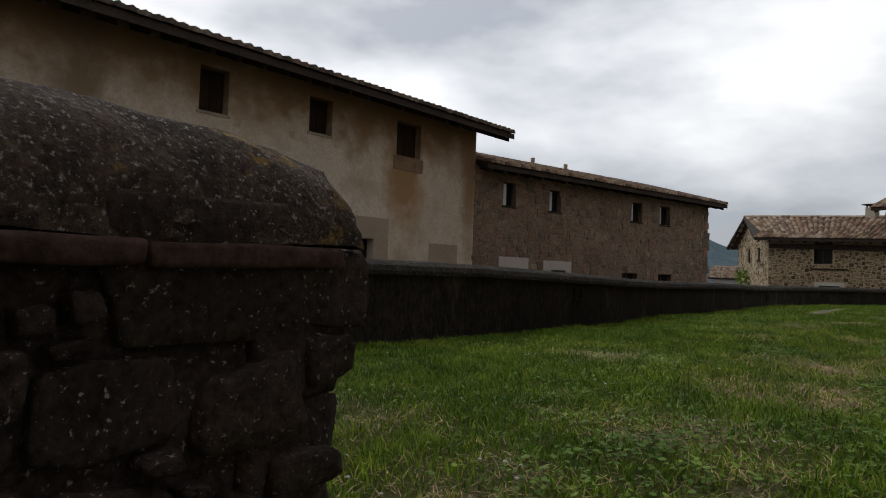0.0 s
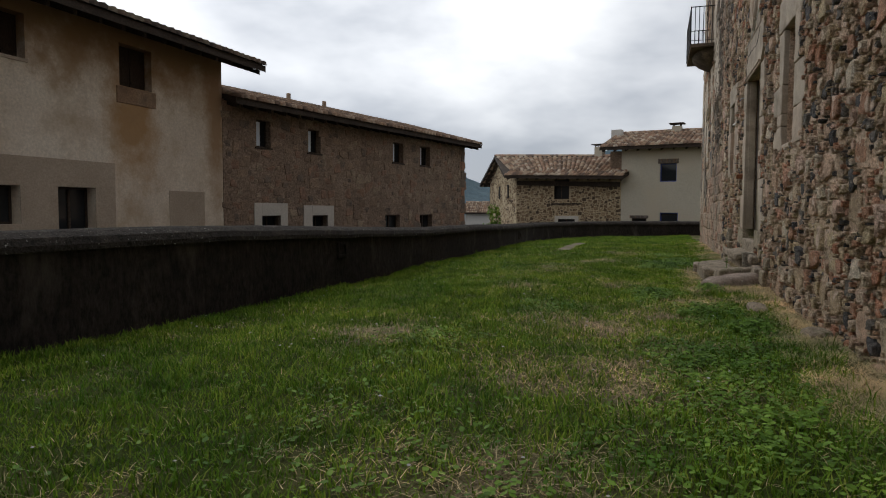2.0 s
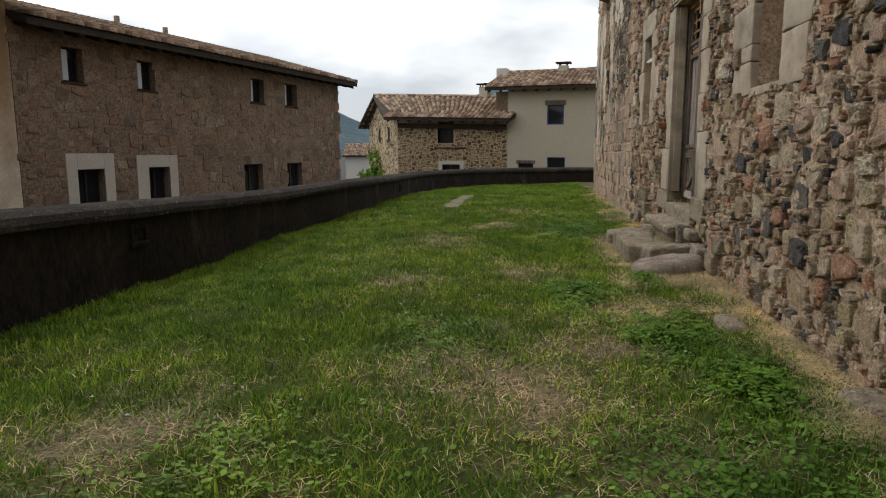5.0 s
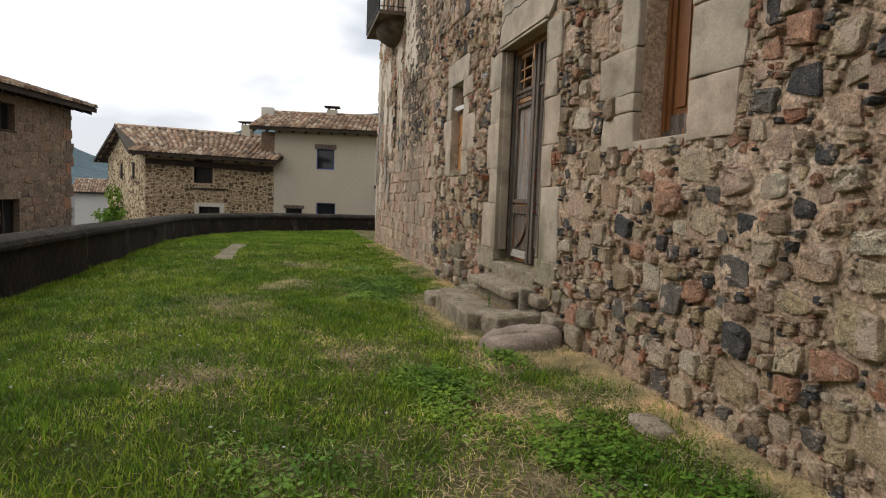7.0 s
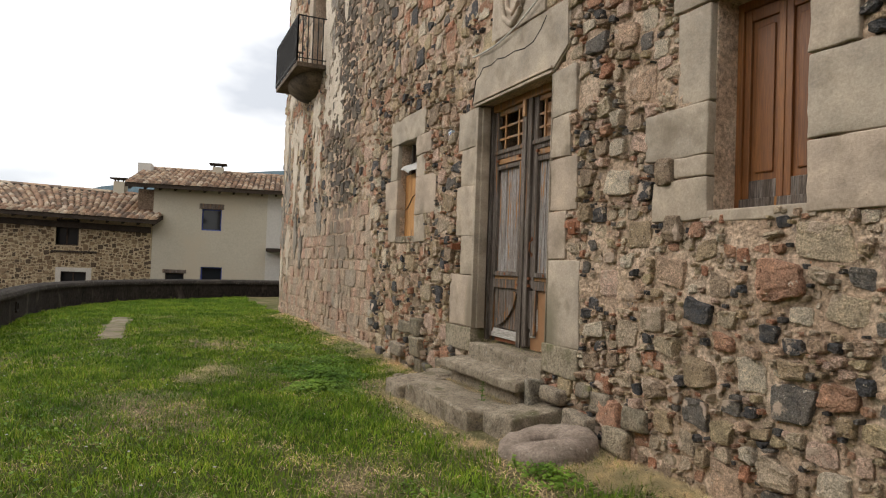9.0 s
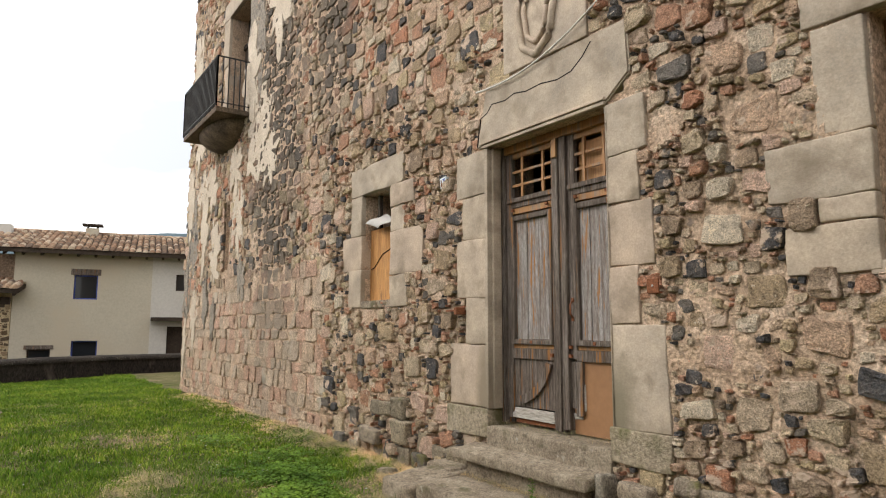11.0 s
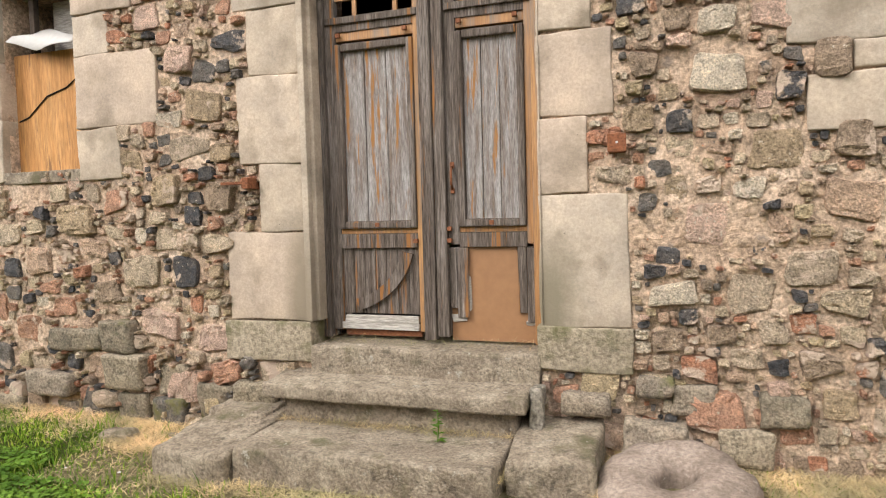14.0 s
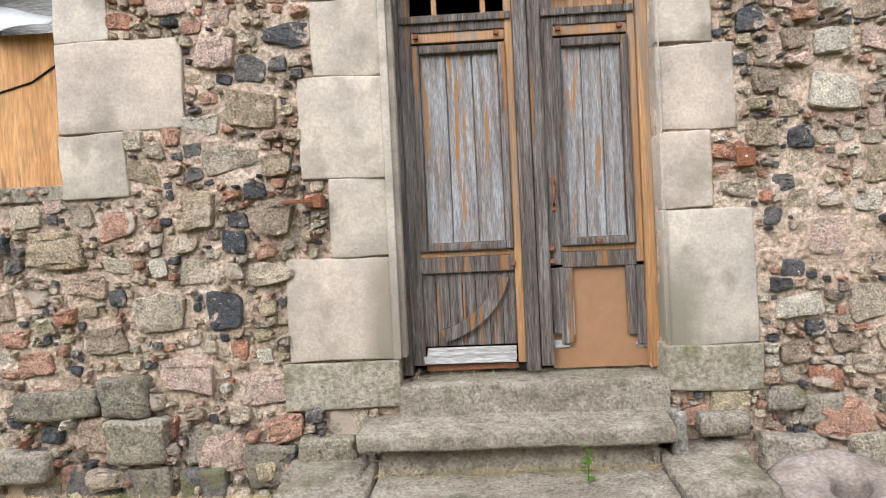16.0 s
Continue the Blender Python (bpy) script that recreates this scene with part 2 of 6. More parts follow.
# the three blots at z 6.3 mix brown stain with painted eave shade
M_PLASTER = surface("old_lime_plaster", [(0.55, 0.462, 0.363), (0.66, 0.572, 0.462), (0.726, 0.649, 0.539)], 0.7, 18, 0.95, 0.4, 0.01, grain=0.14, stain=(0.46, 0.36, 0.25), stain_scale=0.9, stain_at=(0.5, 0.72),
                    blots=[((-1.3, -13.3, 4.15), (0.85, 3, 1.8), (0.38, 0.225, 0.10)), ((-2.0, -13.3, 6.3), (4.6, 3, 1.7), (0.31, 0.19, 0.095)), ((2.2, -13.3, 6.3), (3.8, 3, 1.4), (0.33, 0.215, 0.115)),
                           ((-4.25, -13.3, 4.5), (0.45, 3, 2.6), (0.32, 0.2, 0.11)), ((7.5, -13.3, 6.3), (5.2, 3, 1.5), (0.34, 0.225, 0.125)), ((7.6, -13.3, 4.0), (0.6, 3, 3.0), (0.27, 0.2, 0.13))])
M_PATCH = surface("cement_patch", [(0.36, 0.29, 0.22), (0.45, 0.37, 0.29)], 1.0, 25, 0.95, 0.4, 0.008, grain=0.15)
M_BROWN_I = surface("brown_rubble_joined", [], 5, 30, 0.95, 0.7, 0.02, "island", BROWNS, grain=0.4)
M_BROWN_MORTAR = surface("brown_mortar", [(0.20, 0.145, 0.105), (0.26, 0.19, 0.14), (0.31, 0.235, 0.175)], 0.9, 16, 0.95, 0.8, 0.03, grain=0.45)
M_WHITE_FRAME = surface("pale_stone_frame", [(0.52, 0.48, 0.42), (0.6, 0.56, 0.5)], 1.5, 25, 0.9, 0.3, 0.006, grain=0.12)
M_CREAM = surface("cream_render", [(0.462, 0.42, 0.336), (0.521, 0.479, 0.386)], 0.35, 12, 0.95, 0.25, 0.006, grain=0.07, stain=(0.5, 0.44, 0.34), stain_scale=0.4)
M_GREYRENDER = surface("grey_render", [(0.52, 0.50, 0.46), (0.58, 0.56, 0.52)], 0.35, 12, 0.95, 0.25, 0.006, grain=0.07)
M_TILE_I = surface("clay_tiles", [], 4, 30, 0.92, 0.5, 0.01, "island", TILES, grain=0.35, spots=(0.5, 0.47, 0.4), spot_scale=5, spot_at=(0.6, 0.75))
M_OLDTILE_I = surface("weathered_brown_tiles", [], 4, 30, 0.92, 0.5, 0.01, "island", [(0.24, 0.155, 0.105), (0.31, 0.21, 0.145), (0.19, 0.125, 0.09), (0.36, 0.27, 0.2), (0.15, 0.105, 0.08)], grain=0.35, spots=(0.42, 0.39, 0.32), spot_scale=5, spot_at=(0.62, 0.75))
M_DARKTILE_I = surface("mossy_clay_tiles", [], 4, 30, 0.92, 0.5, 0.01, "island", [(0.09, 0.066, 0.052), (0.14, 0.1, 0.075), (0.07, 0.055, 0.046), (0.17, 0.14, 0.105)], grain=0.35)
M_OLDWOOD = surface("weathered_grey_wood", [(0.06, 0.044, 0.034), (0.145, 0.117, 0.097), (0.265, 0.23, 0.205)], 4.5, 30, 0.85, 1.0, 0.01, stretch=(8, 8, 0.35), grain=0.6, stain=(0.30, 0.135, 0.045), stain_scale=2.6, stain_at=(0.59, 0.65))
M_PLANK = surface("silvered_planks", [(0.17, 0.122, 0.092), (0.285, 0.255, 0.235), (0.42, 0.40, 0.385)], 4.5, 30, 0.85, 1.0, 0.01, stretch=(8, 8, 0.6), grain=0.45, stain=(0.34, 0.165, 0.06), stain_scale=2.8, stain_at=(0.575, 0.63))
M_PALEWOOD = surface("bleached_wood", [(0.36, 0.33, 0.29), (0.48, 0.45, 0.41)], 2.0, 24, 0.85, 0.8, 0.006, stretch=(0.6, 4, 6), grain=0.4)
M_REDDRESSED = surface("reddish_dressed_stone", [(0.24, 0.15, 0.095), (0.31, 0.205, 0.13), (0.36, 0.26, 0.175)], 2.0, 45, 0.92, 0.8, 0.012, grain=0.35, stain=(0.17, 0.12, 0.085), stain_scale=2.5, stain_at=(0.5, 0.72))
M_QUOIN = surface("red_quoin", [(0.30, 0.16, 0.10), (0.36, 0.21, 0.14)], 3, 30, 0.95, 0.6, 0.01, grain=0.35)
M_FARSTONE_I = surface("dark_far_rubble", [], 5, 30, 0.95, 0.6, 0.02, "island", [(0.17, 0.115, 0.07), (0.23, 0.16, 0.10), (0.28, 0.2, 0.125), (0.11, 0.08, 0.055), (0.36, 0.27, 0.17)], grain=0.4)
M_FARMORTAR = surface("pale_far_mortar", [(0.42, 0.33, 0.21), (0.54, 0.44, 0.29)], 1, 18, 0.95, 0.6, 0.02, grain=0.3)
M_ORANGEWOOD = surface("varnished_wood", [(0.26, 0.12, 0.04), (0.36, 0.18, 0.065), (0.42, 0.23, 0.09)], 1.6, 22, 0.6, 0.4, 0.004, stretch=(5, 5, 0.3), grain=0.3, stain=(0.2, 0.15, 0.11), stain_scale=3)
M_SHUTTER = surface("varnished_shutter", [(0.12, 0.042, 0.012), (0.19, 0.07, 0.018), (0.29, 0.12, 0.032)], 1.6, 24, 0.5, 0.4, 0.004, stretch=(5, 5, 0.3), grain=0.3)
M_PLY = surface("split_plywood", [(0.30, 0.13, 0.035), (0.42, 0.20, 0.06), (0.50, 0.27, 0.10)], 2.0, 20, 0.75, 0.4, 0.004, stretch=(4, 4, 0.4), grain=0.3, stain=(0.2, 0.1, 0.04), stain_scale=4, stain_at=(0.6, 0.66))
M_BOARD = surface("brown_hardboard", [(0.25, 0.125, 0.055), (0.29, 0.15, 0.07)], 1.5, 15, 0.55, 0.15, 0.003, grain=0.08)
M_BEAM = surface("dark_timber", [(0.035, 0.026, 0.02), (0.07, 0.052, 0.04)], 2, 25, 0.85, 0.5, 0.006, stretch=(1, 1, 1), grain=0.4)
M_DARKSHUT = surface("dark_shutter_wood", [(0.03, 0.02, 0.015), (0.055, 0.038, 0.028)], 2, 25, 0.85, 0.5, 0.006, stretch=(5, 5, 0.4), grain=0.4)
M_DARK = surface("dark_inside", [(0.012, 0.011, 0.01), (0.02, 0.018, 0.016)], 1, 8, 0.9, 0.1, 0.004, grain=0.1)
M_IRON = surface("black_wrought_iron", [(0.012, 0.012, 0.012), (0.03, 0.026, 0.022)], 4, 60, 0.6, 0.4, 0.002, grain=0.3, metal=0.3)
M_RUST = surface("rusty_iron", [(0.16, 0.06, 0.03), (0.24, 0.095, 0.045)], 8, 70, 0.85, 0.6, 0.003, grain=0.4)
M_PAPER = surface("torn_white_paper", [(0.40, 0.385, 0.36), (0.48, 0.465, 0.44)], 5, 30, 0.8, 0.1, 0.002, grain=0.06)
M_BLUE = surface("blue_paint", [(0.03, 0.06, 0.3), (0.04, 0.08, 0.36)], 3, 30, 0.6, 0.1, 0.002, grain=0.1)
M_GREEN = surface("green_door_paint", [(0.012, 0.05, 0.035), (0.02, 0.07, 0.05)], 3, 30, 0.6, 0.1, 0.002, grain=0.2)
M_CEMENT = surface("grey_cement", [(0.19, 0.165, 0.13), (0.28, 0.25, 0.2), (0.36, 0.32, 0.265)], 7, 45, 0.95, 1.0, 0.025, grain=0.5)
M_CONCRETE = surface("worn_concrete", [(0.14, 0.118, 0.08), (0.2, 0.168, 0.12), (0.27, 0.228, 0.165)], 3, 40, 0.95, 0.8, 0.01, grain=0.35, stain=(0.12, 0.12, 0.045), stain_scale=2.5, stain_at=(0.5, 0.62))
# the air's blue haze over the woods is mixed into this colour
M_HILL = surface("hill_with_painted_haze", [(0.042, 0.072, 0.09), (0.055, 0.092, 0.112), (0.075, 0.115, 0.132)], 0.012, 0.12, 1.0, 0.5, 3.0, grain=0.3)
M_STREET = surface("street_asphalt", [(0.05, 0.05, 0.05), (0.07, 0.068, 0.065)], 0.3, 8, 0.95, 0.3, 0.01, grain=0.2)


def glass_material(name):
    m = bpy.data.materials.new(name)
    m.use_nodes = True
    b = m.node_tree.nodes["Principled BSDF"]
    b.inputs["Base Color"].default_value = (0.02, 0.023, 0.027, 1)
    b.inputs["Roughness"].default_value = 0.04
    b.inputs["Specular IOR Level"].default_value = 0.4
    return m


M_GLASS = glass_material("window_glass")
# sky reflection in the casements, given as a pale blue base colour
M_SKYPANE = surface("painted_sky_reflection", [(0.55, 0.6, 0.66), (0.62, 0.67, 0.72)], 2, 20, 0.3, 0.05, 0.001, grain=0.05)


def ground_material():
    """Short turf over soil, with dry patches where the mesh says so."""
    m = bpy.data.materials.new("turf")
    m.use_nodes = True
    nt = m.node_tree
    b = nt.nodes["Principled BSDF"]
    b.inputs["Roughness"].default_value = 1.0
    b.inputs["Specular IOR Level"].default_value = 0.1
    geo = nt.nodes.new("ShaderNodeNewGeometry")
    co = geo.outputs["Position"]
    n = noise_node(nt, co, 3.0, 6, 0.6)
    g = ramp_node(nt, [(0.3, (0.035, 0.055, 0.010)), (0.7, (0.075, 0.09, 0.020))])
    nt.links.new(n.outputs["Fac"], g.inputs["Fac"])
    s = noise_node(nt, co, 40.0, 6, 0.7)
    d = ramp_node(nt, [(0.3, (0.06, 0.045, 0.022)), (0.5, (0.18, 0.14, 0.085)), (0.7, (0.36, 0.295, 0.195))])
    nt.links.new(s.outputs["Fac"], d.inputs["Fac"])
    a = nt.nodes.new("ShaderNodeAttribute")
    a.attribute_name = "dry"
    col = mix_node(nt, a.outputs["Fac"], g.outputs["Color"], d.outputs["Color"])
    nt.links.new(col.outputs["Color"], b.inputs["Base Color"])
    bp = nt.nodes.new("ShaderNodeBump")
    bp.inputs["Strength"].default_value, bp.inputs["Distance"].default_value = 0.9, 0.03
    nt.links.new(s.outputs["Fac"], bp.inputs["Height"])
    nt.links.new(bp.outputs["Normal"], b.inputs["Normal"])
    return m


M_TURF = ground_material()


def blade_material(name, colors, rough=0.7, sub=0.25):
    m = bpy.data.materials.new(name)
    m.use_nodes = True
    nt = m.node_tree
    b = nt.nodes["Principled BSDF"]
    geo = nt.nodes.new("ShaderNodeNewGeometry")
    r = ramp_node(nt, [(i / (len(colors) - 1), c) for i, c in enumerate(colors)])
    nt.links.new(geo.outputs["Random Per Island"], r.inputs["Fac"])
    n = noise_node(nt, geo.outputs["Position"], 0.9, 3, 0.5)
    t = ramp_node(nt, [(0.36, (0.68, 0.76, 0.66)), (0.64, (1.38, 1.2, 1.15))])
    nt.links.new(n.outputs["Fac"], t.inputs["Fac"])
    col = mix_node(nt, 1.0, r.outputs["Color"], t.outputs["Color"], "MULTIPLY").outputs["Color"]
    nb = noise_node(nt, geo.outputs["Position"], 4.2, 4, 0.6)
    tb = ramp_node(nt, [(0.38, (0.66, 0.7, 0.66)), (0.62, (1.34, 1.26, 1.15))])
    nt.links.new(nb.outputs["Fac"], tb.inputs["Fac"])
    col = mix_node(nt, 1.0, col, tb.outputs["Color"], "MULTIPLY").outputs["Color"]
    nt.links.new(col, b.inputs["Base Color"])
    b.inputs["Roughness"].default_value = rough
    b.inputs["Specular IOR Level"].default_value = 0.15
    tr = nt.nodes.new("ShaderNodeBsdfTranslucent")
    nt.links.new(col, tr.inputs["Color"])
    mx = nt.nodes.new("ShaderNodeMixShader")
    mx.inputs["Fac"].default_value = sub
    nt.links.new(b.outputs["BSDF"], mx.inputs[1])
    nt.links.new(tr.outputs["BSDF"], mx.inputs[2])
    nt.links.new(mx.outputs["Shader"], nt.nodes["Material Output"].inputs["Surface"])
    return m


M_GRASS = blade_material("grass_blades", [(0.052, 0.125, 0.009), (0.105, 0.21, 0.016), (0.175, 0.305, 0.03), (0.255, 0.32, 0.058), (0.125, 0.25, 0.022), (0.075, 0.165, 0.013)])
M_STRAW = blade_material("straw", [(0.37, 0.305, 0.18), (0.48, 0.405, 0.255), (0.58, 0.505, 0.34), (0.40, 0.325, 0.19)], 0.8, 0.15)
M_WEED = blade_material("weed_leaves", [(0.07, 0.15, 0.018), (0.11, 0.22, 0.03), (0.16, 0.29, 0.05)], 0.6, 0.2)


# ---- mesh helpers ----
def mesh_object(name, verts, faces, material, parent=None, label="", smooth=False):
    me = bpy.data.meshes.new(name)
    me.from_pydata([tuple(v) for v in verts], [], faces)
    me.materials.append(material)
    if smooth:
        me.shade_smooth()
    ob = new(name, me)
    ob.parent = parent
    if label:
        ob["label"] = label
    return ob


def part(name, bm, material, parent=None, label="", smooth=False):
    me = bpy.data.meshes.new(name)
    bm.normal_update()
    bm.to_mesh(me)
    bm.free()
    me.materials.append(material)
    if smooth:
        me.shade_smooth()
    ob = new(name, me)
    ob.parent = parent
    if label:
        ob["label"] = label
    return ob


def thing(name, label, category, m=None, group="", kind=""):
    ob = new(name)
    ob.empty_display_size = 0.1
    if m is not None:
        ob.matrix_world = m
    return tagged(ob, label, category, group, kind)


def add_box(bm, x0, x1, y0, y1, z0, z1, bevel=0.0, jitter=0.0, m=None):
    """A box with chamfered, slightly uneven edges."""
    r = bmesh.ops.create_cube(bm, size=1)
    vs = r["verts"]
    for v in vs:
        v.co = Vector(((x0 + x1) / 2 + v.co.x * (x1 - x0), (y0 + y1) / 2 + v.co.y * (y1 - y0), (z0 + z1) / 2 + v.co.z * (z1 - z0)))
        if jitter:
            v.co += Vector([random.uniform(-jitter, jitter) for _ in range(3)])
    geom = vs
    if bevel:
        es = list({e for v in vs for e in v.link_edges})
        geom = bmesh.ops.bevel(bm, geom=es, offset=bevel, segments=2, affect="EDGES", profile=0.6)["verts"]
    if m is not None:
        bmesh.ops.transform(bm, matrix=m, verts=list({v for v in geom} | {v for v in vs if v.is_valid}))
    return geom


def box_part(name, dims, material, parent=None, label="", bevel=0.006, jitter=0.0, m=None):
    bm = bmesh.new()
    add_box(bm, *dims, bevel, jitter, m)
    return part(name, bm, material, parent, label)


def rough_block(name, dims, material, parent=None, label="", cuts=6, rough=0.02, bevel=0.04, seed=0, tilt=0.0):
    """A hewn stone: a rounded box, subdivided and worn by noise."""
    bm = bmesh.new()
    add_box(bm, *dims, bevel)
    bmesh.ops.subdivide_edges(bm, edges=[e for e in bm.edges if e.calc_length() > 0.09], cuts=cuts, use_grid_fill=True)
    bmesh.ops.triangulate(bm, faces=[f for f in bm.faces if len(f.verts) > 4])
    off = Vector((seed * 7.3, seed * 3.1, seed * 1.7))
    for v in bm.verts:
        v.co.z += tilt * (v.co.y - dims[2])
        v.co += noise.noise_vector(v.co * 2.2 + off) * rough * 1.3 + noise.noise_vector(v.co * 9 + off) * rough * 0.7 + noise.noise_vector(v.co * 27 + off) * rough * 0.25
    return part(name, bm, material, parent, label, smooth=True)


def wall_mesh(name, u0, u1, z0, z1, thick, openings, material, parent=None, m=None, y0=0.0):
    """A wall in local axes (x along, y into the wall, z up) with openings (u0, u1, z0, z1, depth) cut through it."""
    us = sorted({u0, u1, *(a for o in openings for a in o[:2])})
    zs = sorted({z0, z1, *(a for o in openings for a in o[2:4])})
    verts, faces, index = [], [], {}

    def vert(u, y, z):
        k = (round(u, 4), round(y, 4), round(z, 4))
        if k not in index:
            index[k] = len(verts)
            verts.append((u, y, z))
        return index[k]

    def quad(a, b, c, d):
        faces.append((vert(*a), vert(*b), vert(*c), vert(*d)))

    for a, b in zip(us, us[1:]):
        for c, d in zip(zs, zs[1:]):
            if any(o[0] <= (a + b) / 2 <= o[1] and o[2] <= (c + d) / 2 <= o[3] for o in openings):
                continue
            quad((a, y0, c), (b, y0, c), (b, y0, d), (a, y0, d))
            quad((b, thick, c), (a, thick, c), (a, thick, d), (b, thick, d))
    for a, b, c, d, *_ in openings:
        quad((a, y0, c), (a, thick, c), (b, thick, c), (b, y0, c))
        quad((a, y0, d), (b, y0, d), (b, thick, d), (a, thick, d))
        quad((a, y0, c), (a, y0, d), (a, thick, d), (a, thick, c))
        quad((b, y0, c), (b, thick, c), (b, thick, d), (b, y0, d))
    quad((u0, y0, z0), (u0, y0, z1), (u0, thick, z1), (u0, thick, z0))
    quad((u1, y0, z0), (u1, thick, z0), (u1, thick, z1), (u1, y0, z1))
    quad((u0, y0, z1), (u1, y0, z1), (u1, thick, z1), (u0, thick, z1))
    ob = mesh_object(name, verts, faces, material, parent)
    if m is not None:
        ob.matrix_world = m
    return ob


# ---- rubble: stones of mixed size packed into a wall face ----
def scatter(x0, x1, z0, z1, sizes, blocked, seed):
    """Points with radii, big ones first, kept apart from one another and from the blocked rectangles."""
    rng = random.Random(seed)
    cell, grid, pts = 0.3, {}, []
    for r0, r1, tries in sizes:
        for _ in range(int(tries * (x1 - x0) * (z1 - z0))):
            r = rng.uniform(r0, r1)
            x, z = rng.uniform(x0, x1), rng.uniform(z0, z1)
            if any(a - r * 0.75 < x < b + r * 0.75 and c - r * 0.6 < z < d + r * 0.6 for a, b, c, d in blocked):
                continue
            i, k = int(x / cell), int(z / cell)
            near = [q for di in (-2, -1, 0, 1, 2) for dk in (-2, -1, 0, 1, 2) for q in grid.get((i + di, k + dk), ())]
            if any(((q[0] - x) * 0.78) ** 2 + (q[1] - z) ** 2 < (0.86 * (q[2] + r)) ** 2 for q in near):
                continue
            p = (x, z, r)
            pts.append(p)
            grid.setdefault((i, k), []).append(p)
    return pts, grid, cell


def cut(poly, nx, nz, lim):
    out = []
    for (ax, az), (bx, bz) in zip(poly, poly[1:] + poly[:1]):
        da, db = ax * nx + az * nz - lim, bx * nx + bz * nz - lim
        if da <= 0:
            out.append((ax, az))
        if (da < 0) != (db < 0):
            s = da / (da - db)
            out.append((ax + s * (bx - ax), az + s * (bz - az)))
    return out


def stone_outline(p, grid, cell, joint, rng):
    x, z, r = p
    w, h = r * rng.uniform(1.25, 1.7), r * rng.uniform(1.05, 1.3)
    poly = [(x - w, z - h), (x + w, z - h), (x + w, z + h), (x - w, z + h)]
    poly = [(a + rng.uniform(-0.2, 0.2) * r, b + rng.uniform(-0.2, 0.2) * r) for a, b in poly]
    i, k = int(x / cell), int(z / cell)
    for di in (-2, -1, 0, 1, 2):
        for dk in (-2, -1, 0, 1, 2):
            for q in grid.get((i + di, k + dk), ()):
                if q is p:
                    continue
                dx, dz = (q[0] - x), (q[1] - z)
                d2 = math.hypot(dx, dz)
                if d2 > (r + q[2]) * 1.9:
                    continue
                # joints run level or upright, a little askew, the same line for both stones
                h = math.sin((x + q[0]) * 91.7 + (z + q[1]) * 57.3) * 43758.5
                skew = ((h - math.floor(h)) - 0.5) * 0.55
                if abs(dx) * 0.80 > abs(dz):
                    nx, nz = math.copysign(1, dx) * math.cos(skew), math.copysign(1, dx) * math.sin(skew)
                else:
                    nx, nz = -math.copysign(1, dz) * math.sin(skew), math.copysign(1, dz) * math.cos(skew)
                mid = (dx * nx + dz * nz) * r / (r + q[2])
                poly = cut(poly, nx, nz, x * nx + z * nz + mid - joint)
                if len(poly) < 3:
                    return []
    soft = []
    for (ax, az), (bx, bz) in zip(poly, poly[1:] + poly[:1]):
        ln = math.hypot(bx - ax, bz - az)
        if ln < 0.004:
            continue
        c = min(0.16, 0.018 / ln) * rng.uniform(0.6, 1.6)
        soft.append((ax + (bx - ax) * c, az + (bz - az) * c))
        if ln > 0.05:
            w = rng.uniform(-0.055, 0.03)
            soft.append(((ax + bx) / 2 + (bz - az) * w, (az + bz) / 2 - (bx - ax) * w))
        soft.append((bx - (bx - ax) * c, bz - (bz - az) * c))
    return soft


def stone_mesh(poly, proud, rng, back=0.055):
    """Verts and faces of one stone, its face at y = -proud, in the wall's own axes."""
    n = len(poly)
    cx, cz = sum(p[0] for p in poly) / n, sum(p[1] for p in poly) / n
    tilt_x, tilt_z = rng.uniform(-0.1, 0.1), rng.uniform(-0.1, 0.1)
    verts = [(x, back, z) for x, z in poly]
    for s, y in ((1.0, 0.6), (0.94, 0.92), (0.62, 1.0)):
        for x, z in poly:
            px, pz = cx + (x - cx) * s, cz + (z - cz) * s
            lump = 0.011 * noise.noise(Vector((px * 14, cx * 5, pz * 14)))
            verts.append((px, -proud * y + (px - cx) * tilt_x + (pz - cz) * tilt_z + lump + rng.uniform(-0.2, 0.2) * proud, pz))
    faces = []
    for ring in range(3):
        a, b = ring * n, ring * n + n
        faces += [(a + i, a + (i + 1) % n, b + (i + 1) % n, b + i) for i in range(n)]
    faces.append(tuple(range(3 * n, 4 * n)))
    return verts, faces, (cx, cz)


def join_pieces(name, pieces, material, parent=None, kind="stuff", smooth=True):
    verts, faces = [], []
    for v, f in pieces:
        o = len(verts)
        verts += v
        faces += [tuple(i + o for i in g) for g in f]
    ob = mesh_object(name, verts, faces, material, parent, smooth=smooth)
    ob["kind"] = kind
    return ob

# ---- ground ----
def smooth01(a, b, v):
    t = min(max((v - a) / (b - a), 0.0), 1.0)
    return t * t * (3 - 2 * t)


def ground_z(x, y):
    z = 0.80 - 0.36 * smooth01(9.3, 13.5, x) + 0.05 * noise.noise(Vector((x * 0.35, y * 0.35, 0)))
    z += 0.05 * smooth01(-1.2, 0, y) - 0.06 * smooth01(-8, -20, x) - 0.07 * smooth01(-3.5, -6, y) * smooth01(9, 5, x)
    return z + 0.018 * noise.noise(Vector((x * 2.2, y * 2.2, 3)))


